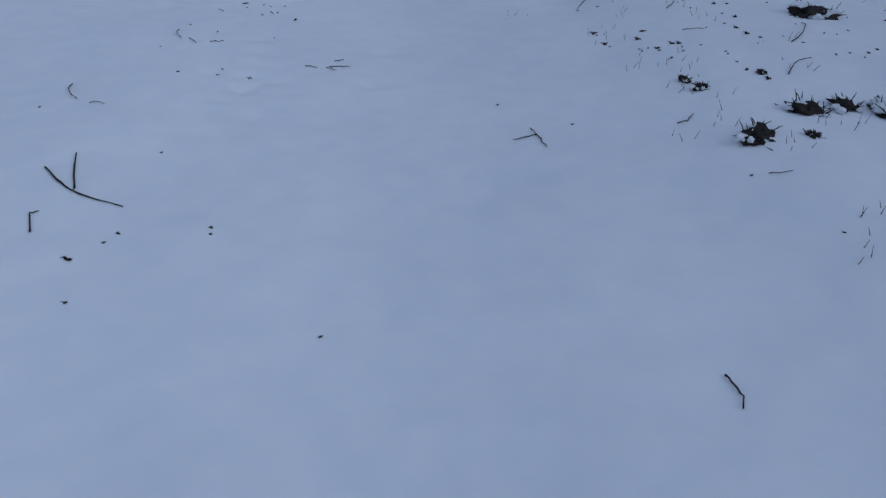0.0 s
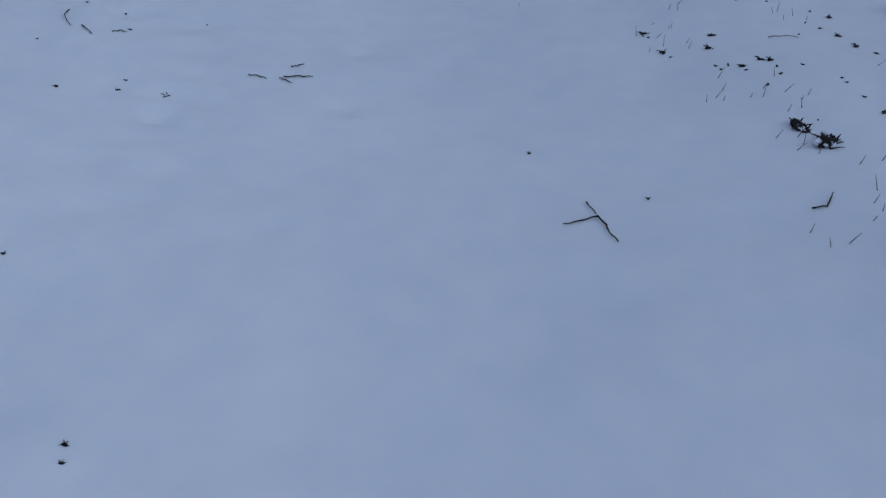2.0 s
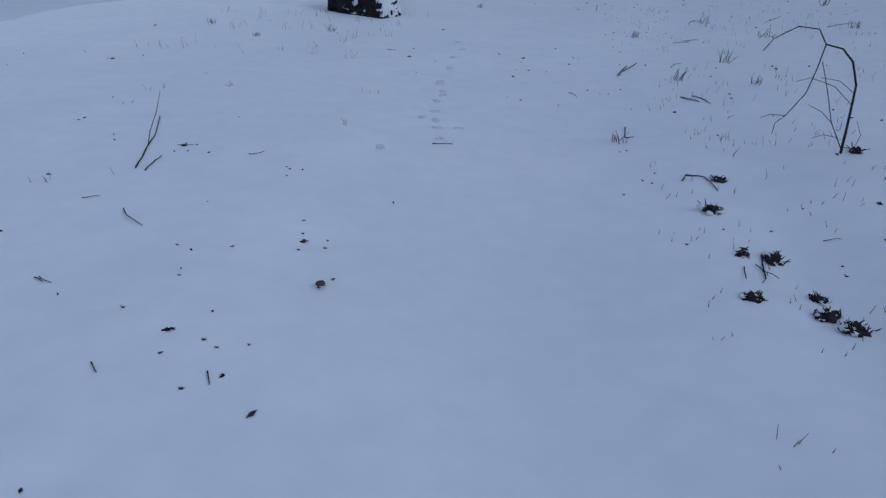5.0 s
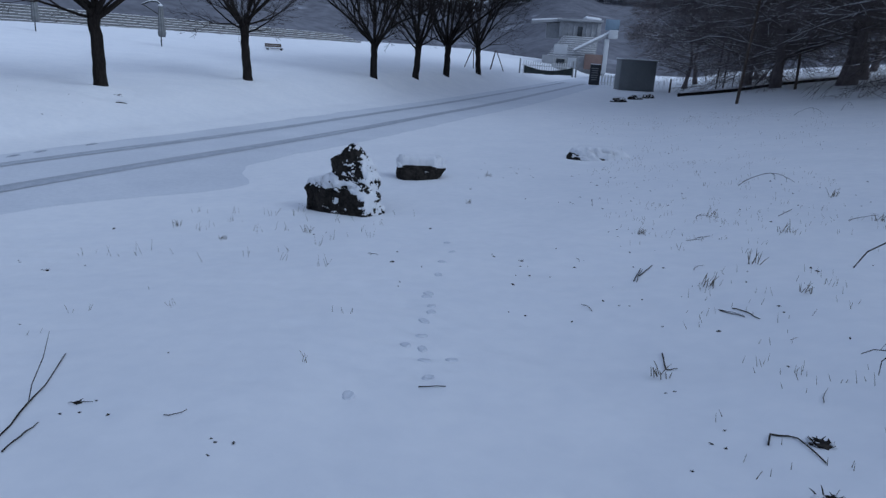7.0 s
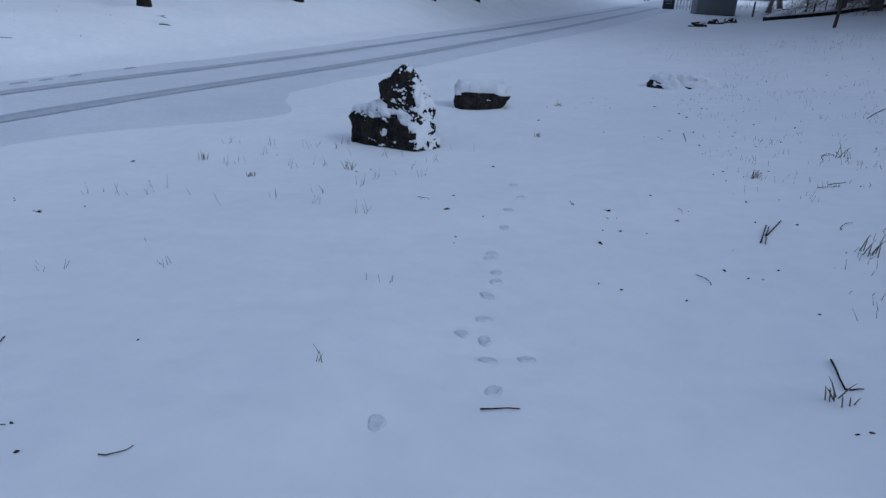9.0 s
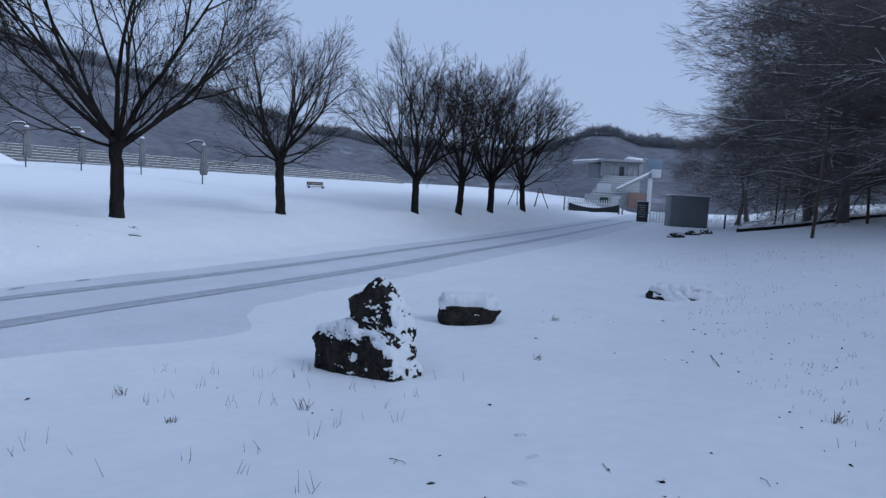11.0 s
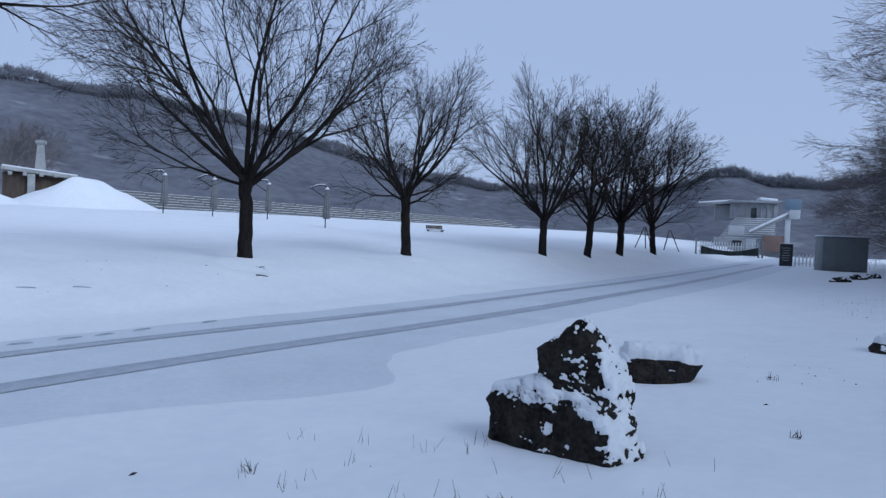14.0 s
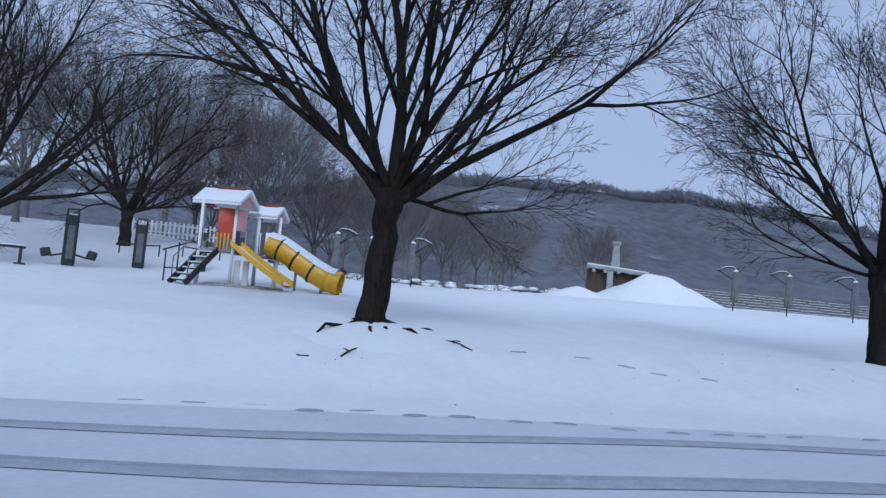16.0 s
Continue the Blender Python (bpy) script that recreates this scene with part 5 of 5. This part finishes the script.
def clump(x, y, size, seed, soil=True):
    """Frozen grass clump breaking through the snow."""
    rng = random.Random(seed)
    t = thing("grass_clump", pose(x, y, surface(x, y), 0, 0, rng.uniform(0, 360)), "dark grass clump with bare soil breaking through the snow", "grass clump", "grass clumps on the bank")
    if soil:
        k = Shape()
        bm = bmesh.new()
        bmesh.ops.create_icosphere(bm, subdivisions=3, radius=1)
        for v in bm.verts:
            v.co = Vector((v.co.x * size * 0.55, v.co.y * size * 0.38, v.co.z * size * 0.2 + 0.004)) * (0.85 + 0.75 * noise.noise(v.co * 2.9 + Vector((seed, 0, 0))) + 0.3 * noise.noise(v.co * 7 + Vector((seed, 0, 0))))
        k.take(bm)
        part("soil", k, SOIL, t)
        w = Shape()
        for i in range(9):
            bm = bmesh.new()
            bmesh.ops.create_icosphere(bm, subdivisions=3, radius=1)
            o = Vector((rng.uniform(-0.5, 0.5), rng.uniform(-0.3, 0.35), rng.uniform(0.04, 0.13))) * size
            g = rng.uniform(0.4, 0.9)
            for v in bm.verts:
                v.co = o + Vector((v.co.x * size * 0.2, v.co.y * size * 0.14, v.co.z * size * 0.1)) * g * (1 + 0.9 * noise.noise(v.co * 1.6 + Vector((seed, i, 0))) + 0.3 * noise.noise(v.co * 4 + Vector((seed, i, 0))))
            w.take(bm)
        part("snow_cap", w, SNOW_CAP, t)
    b = Shape()
    for i in range(30 if soil else 9):
        a, e = rng.uniform(0, 6.3), rng.uniform(0.15, 1.2) if soil else rng.uniform(0.85, 1.5)
        d = Vector((math.cos(a) * math.cos(e), math.sin(a) * math.cos(e), math.sin(e)))
        o = Vector((rng.uniform(-0.4, 0.4), rng.uniform(-0.3, 0.3), 0)) * size
        h = size * (rng.uniform(0.2, 0.55) if soil else rng.uniform(0.4, 0.95))
        b.tube([o, o + d * h * 0.6, o + d * h + Vector((0, 0, -0.12 * h))], [0.0035, 0.003, 0.0012], 4)
    part("tuft", b, STICK if soil else STRAW, t)
    return t


for i, (x, y, size) in enumerate(((4.07, -11.64, 0.20), (4.43, -11.37, 0.20), (4.63, -11.34, 0.17), (4.83, -11.43, 0.26), (4.01, -10.94, 0.11), (3.96, -10.80, 0.09), (4.32, -11.69, 0.08), (4.41, -10.79, 0.07), (5.27, -9.55, 0.34),
                                  (3.53, -7.95, 0.12), (3.60, -8.07, 0.13), (3.23, -7.86, 0.10), (3.45, -7.41, 0.13), (3.30, -7.38, 0.08), (3.40, -6.35, 0.10), (3.54, -7.81, 0.08), (3.26, -6.85, 0.13), (4.31, -6.02, 0.12))):
    clump(x, y, size, i + 1)
for i, (x, y, size) in enumerate(((4.15, -2.92, 0.18), (3.57, -3.64, 0.16), (4.96, -1.39, 0.2), (4.19, -4.05, 0.14), (4.43, -0.36, 0.2), (2.85, -5.45, 0.13), (-0.67, -1.28, 0.14), (-2.52, -1.08, 0.14), (-1.54, -1.87, 0.1), (3.39, -1.26, 0.12), (6.17, -0.95, 0.2), (6.36, 0.75, 0.2), (1.30, 4.13, 0.14), (1.15, 1.24, 0.1))):
    clump(x, y, size, 50 + i, False)


def litter():
    """Stubble and crumbs too small to count."""
    rng = random.Random(11)
    b, c = Shape(), Shape()
    for x0, x1, y0, y1, many, tall, spread in ((-2.8, 0.5, -3.2, 0.2, 34, 0.10, 0.10), (3.2, 7.0, -6.0, 6.0, 190, 0.055, 0.16), (3.7, 6.5, -13.0, -6.0, 90, 0.05, 0.12), (3.0, 4.4, -9.0, -5.5, 40, 0.04, 0.12), (4.0, 12.0, 6.0, 20.0, 130, 0.10, 0.3), (-1.5, 1.0, -8.0, -3.0, 8, 0.05, 0.1)):
        for i in range(many):
            x, y = rng.uniform(x0, x1), rng.uniform(y0, y1)
            for k in range(rng.randint(1, 5)):
                p = ground(x + rng.gauss(0, spread * 0.5), y + rng.gauss(0, spread * 0.5), 0.0)
                d = Vector((rng.gauss(0, 0.3), rng.gauss(0, 0.3), 1)).normalized()
                h = tall * rng.uniform(0.5, 1.3)
                b.tube([p, p + d * h], [0.0022, 0.0010], 3)
    for x0, x1, y0, y1, many in ((3.9, 6.5, -11.0, -5.0, 110), (3.0, 7.5, -5.0, 4.0, 110), (0.1, 1.4, -9.5, -7.0, 8), (-1.2, 0.8, -8.5, -5.5, 12), (1.0, 4.0, 1.0, 6.0, 22), (3.0, 12.0, 6.0, 24.0, 120), (-12.5, -9.5, -3.0, 9.0, 34), (-4.0, 2.0, -4.0, 0.0, 10), (1.5, 3.0, -4.5, -2.0, 14)):
        for i in range(many):
            p = ground(rng.uniform(x0, x1), rng.uniform(y0, y1), 0.004)
            r, a = rng.uniform(0.004, 0.011) * rng.choice((1, 1, 1.6)), rng.uniform(0, 6.3)
            u = Vector((math.cos(a), math.sin(a), 0)) * r * rng.uniform(1, 2.4)
            v = Vector((-math.sin(a), math.cos(a), 0)) * r * 0.7
            h = Vector((0, 0, r * 0.8))
            m = len(c.v)
            c.v += [p - u, p - v, p + u, p + v, p + h, p - h]
            c.f += [(m, m + 1, m + 4), (m + 1, m + 2, m + 4), (m + 2, m + 3, m + 4), (m + 3, m, m + 4), (m + 1, m, m + 5), (m + 2, m + 1, m + 5), (m + 3, m + 2, m + 5), (m, m + 3, m + 5)]
    tagged(part("grass_stubble", b, STRAW), "thin dry grass stubble poking through the snow", "grass", kind="stuff")
    tagged(part("leaf_litter", c, SOIL, smooth_faces=False), "dark crumbs of bark and leaf on the snow", "litter", kind="stuff")


litter()


def leaf(x, y, size, turn, seed):
    t = Shape()
    rows = []
    for i in range(7):
        f = i / 6
        w = size * 0.5 * math.sin(math.pi * (0.08 + 0.9 * f)) ** 0.8
        rows.append([(f * size - size / 2, u * w, 0.010 + 0.35 * size * u * u + 0.12 * size * f) for u in (-1, -0.5, 0, 0.5, 1)])
    t.grid(rows)
    ob = part("dead_leaf", t, LEAF)
    ob.matrix_world = pose(x, y, surface(x, y), 0, 0, turn)
    so = ob.modifiers.new("thickness", "SOLIDIFY")
    so.thickness = 0.003
    return tagged(ob, "curled reddish-brown dead leaf on the snow", "leaf", "dead leaves")


leaf(1.25, -8.12, 0.045, 0, 1)
leaf(1.02, -7.66, 0.02, 80, 2)


# bark crumbs and seed heads scattered over the lawn
CRUMBS_A = ((0.77, -10.44, 1), (1.2, -10.34, 1), (0.17, -11.08, 1), (1.12, -12.35, 1), (1.09, -12.43, 1), (1.01, -12.57, 2), (1.12, -12.84, 1), (2.07, -12.94, 1), (1.5, -12.29, 1), (3.92, -12.0, 1), (4.08, -12.52, 1), (3.66, -9.65, 1), (3.7, -9.92, 1), (3.91, -9.89, 1), (3.86, -10.18, 1), (4.07, -10.12, 2), (4.09, -10.3, 1), (4.33, -10.39, 1), (4.6, -9.84, 2), (4.4, -10.81, 2), (4.31, -11.27, 1), (4.63, -9.45, 1), (3.96, -10.22, 1), (3.66, -8.86, 1), (5.1, -10.46, 1), (5.32, -9.98, 1), (4.84, -10.06, 1), (4.33, -11.67, 2), (3.64, -9.62, 1), (3.68, -9.87, 1))
CRUMBS_B = ((3.96, -9.73, 1), (3.9, -9.89, 1), (3.96, -10.18, 1), (4.11, -10.14, 2), (4.1, -10.29, 1), (4.23, -10.22, 1), (4.69, -9.55, 2), (4.55, -9.73, 1), (4.63, -9.97, 2), (4.33, -10.44, 1), (4.34, -10.58, 1), (4.86, -10.18, 1), (4.9, -10.23, 1), (4.41, -10.9, 2), (1.51, -12.34, 1), (0.77, -10.45, 1), (1.04, -11.58, 1), (0.47, -9.92, 1), (1.21, -10.35, 2), (1.0, -10.36, 1), (0.85, -9.69, 1), (0.52, -9.38, 1), (0.76, -8.59, 1), (1.09, -8.83, 1), (1.24, -8.12, 1), (3.65, -9.59, 2), (3.68, -9.85, 2), (3.96, -9.74, 2), (3.9, -9.89, 2), (3.85, -10.13, 1))
CRUMBS_C = ((3.96, -10.17, 2), (3.24, -11.19, 1), (3.8, -8.9, 1), (2.85, -10.79, 1), (0.99, -10.36, 1), (1.01, -10.28, 1), (0.99, -7.59, 1), (0.95, -7.45, 1), (1.14, -7.63, 1), (3.7, -8.43, 1), (3.8, -8.89, 1), (3.04, -7.28, 1), (1.01, -7.66, 2), (1.03, -7.78, 1), (1.15, -7.72, 1), (0.61, -8.2, 1), (0.5, -8.49, 1), (0.75, -8.6, 2), (0.78, -8.59, 1), (0.93, -8.64, 1), (1.0, -8.67, 1), (1.11, -8.62, 1), (0.81, -8.76, 1), (1.09, -8.82, 1), (0.98, -8.93, 1), (1.99, -2.78, 1), (0.93, -3.78, 1), (-2.6, -3.58, 1), (-3.13, -3.21, 1), (-3.43, -4.11, 1))
CRUMBS_D = ((-1.52, -5.24, 1), (-1.35, -5.99, 1), (-1.34, -5.93, 1), (-0.24, -6.6, 1), (-0.16, -6.57, 1), (-0.78, -6.43, 1), (3.33, -7.31, 2), (3.52, -7.09, 1), (3.48, -7.36, 2), (3.27, -7.09, 1), (3.72, -7.61, 1), (3.73, -7.52, 1), (3.74, -6.86, 1), (3.58, -5.42, 1), (3.02, -6.18, 1), (2.93, -6.3, 1), (2.78, -6.56, 1), (2.83, -5.7, 1), (-2.51, -3.62, 2), (-3.07, -3.27, 1), (0.92, -3.64, 1), (2.0, -2.58, 2), (2.27, -3.1, 1), (3.11, -1.41, 1), (2.79, -4.02, 1), (2.87, -4.04, 1), (3.03, -4.55, 1), (0.78, 12.64, 1), (1.29, 4.33, 2), (1.6, 4.01, 1))
CRUMBS_E = ((1.72, 5.47, 1), (1.88, 5.32, 1), (2.12, 4.42, 1), (4.77, 1.0, 1), (3.75, 0.4, 1), (1.16, 1.19, 1), (-0.24, -6.47, 2), (-0.16, -6.43, 1), (0.6, -6.73, 1), (0.63, -6.76, 1), (0.65, -6.87, 1), (2.98, -6.35, 1), (2.88, -5.69, 1))


def crumb_mesh(seed):
    """A ragged chip of bark half sunk in the snow."""
    k, rng = Shape(), random.Random(seed)
    bm = bmesh.new()
    bmesh.ops.create_icosphere(bm, subdivisions=2, radius=1)
    for v in bm.verts:
        v.co = Vector((v.co.x * 1.3, v.co.y * 0.62, v.co.z * 0.6)) * (0.8 + 0.9 * noise.noise(v.co * 2.1 + Vector((seed * 3.1, 0, 0))))
    k.take(bm)
    for i in range(3):
        a = rng.uniform(0, 6.3)
        k.tube([Vector((0, 0, 0)), Vector((math.cos(a) * 1.2, math.sin(a) * 0.8, 0.5)), Vector((math.cos(a) * 2.1, math.sin(a) * 1.4, rng.uniform(0.1, 0.9)))], [0.22, 0.18, 0.08], 4)
    return k.mesh("bark_crumb", SOIL)


CHIPS = [crumb_mesh(k) for k in range(5)]
for i, (x, y, size) in enumerate(CRUMBS_A + CRUMBS_B + CRUMBS_C + CRUMBS_D + CRUMBS_E):
    ob = new("bark_crumb", CHIPS[i % 5])
    ob.matrix_world = pose(x, y, surface(x, y) + 0.002, 0, 0, 25 * math.sin(i * 3.7)) @ Matrix.Scale((0.007 if size == 1 else 0.017) * (0.85 + 0.3 * ((i * 0.618) % 1)), 4)
    tagged(ob, "small dark crumb of bark lying on the snow", "bark crumb", "bark crumbs on the lawn")


# ---- prints in the snow ----
def dent(x, y, long, wide, turn, seed, name, label, group, mat, rim=1.0):
    """A shallow trodden print with a raised rim, its hollow shaded by darker colour."""
    s = Shape()
    m = pose(x, y, 0, 0, 0, turn)
    rows = []
    for f, z in ((0.0, 0.0), (0.5, 0.001), (0.8, 0.004), (1.0, 0.007), (1.25, 0.002), (1.5, -0.012)):
        row = []
        for k in range(17):
            a = 2 * math.pi * k / 16
            j = 1 + 0.22 * noise.noise((math.cos(a) * 1.5, math.sin(a) * 1.5, seed))
            p = m @ Vector((math.cos(a) * long / 2 * f * j, math.sin(a) * wide / 2 * f * j, 0))
            p.z = surface(p.x, p.y) + 0.006 * rim + z * rim
            row.append(p)
        rows.append(row)
    s.grid(rows)
    return tagged(part(name, s, mat), label, "print", group)


FEET = ((-10.46, -3.17), (-10.14, -2.57), (-10.08, -1.89), (-9.79, -1.29), (-9.7, -0.67), (-9.33, 0.02), (-9.18, 0.66), (-8.76, 1.31), (-8.5, 2.0), (-8.34, 2.68), (-8.2, 3.2), (-8.11, 3.87), (-7.84, 5.22), (-12.38, 1.99), (-11.93, 3.13), (-11.38, 3.7), (-11.03, 4.13), (-10.63, 5.0), (-10.6, -3.9), (-10.75, -4.6))
for i, (x, y) in enumerate(FEET):
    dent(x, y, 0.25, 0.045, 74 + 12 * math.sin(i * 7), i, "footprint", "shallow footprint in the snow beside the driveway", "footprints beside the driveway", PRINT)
PAWS = ((1.22, -3.91), (1.31, -4.44), (1.29, -4.68), (1.32, -5.01), (1.36, -5.25), (1.40, -5.43), (1.46, -5.68), (1.24, -5.21), (1.57, -5.34), (1.07, -6.07), (1.14, -1.80), (1.25, -2.30), (1.22, -3.28), (1.21, -4.00), (1.29, -4.27), (1.20, -2.80))
for i, (x, y) in enumerate(PAWS):
    dent(x, y, 0.07, 0.05, 70 * i, i, "paw_print", "faint small animal print in the lawn snow", "animal prints on the lawn", FAINT)


# ---- scrub between field and wood ----
def scrub():
    rng = random.Random(21)
    b, w = Shape(), Shape()
    for i in range(150):
        f = rng.random()
        x, y = -43.5 + rng.uniform(-5, 3), 5 + 24 * f + rng.uniform(-1, 1)
        p = ground(x, y)
        for k in range(9):
            d = Vector((rng.gauss(0, 0.8), rng.gauss(0, 0.8), rng.uniform(0.3, 1.2))).normalized()
            h = rng.uniform(0.3, 1.1)
            b.tube([p, p + d * h * 0.5, p + d * h + Vector((0, 0, -0.1))], [0.016, 0.011, 0.005], 3)
        if i % 2:
            bm = bmesh.new()
            bmesh.ops.create_icosphere(bm, subdivisions=1, radius=1)
            q = p + Vector((rng.uniform(-0.4, 0.4), rng.uniform(-0.4, 0.4), rng.uniform(0.05, 0.35)))
            for v in bm.verts:
                v.co = q + Vector((v.co.x * 0.45, v.co.y * 0.5, v.co.z * 0.14)) * (1 + 0.4 * noise.noise(v.co * 2 + q))
            w.take(bm)
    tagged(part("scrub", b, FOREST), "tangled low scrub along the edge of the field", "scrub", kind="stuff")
    tagged(part("scrub_snow", w, SNOW_CAP), "snow lying in patches on the scrub", "snow", kind="stuff")


scrub()
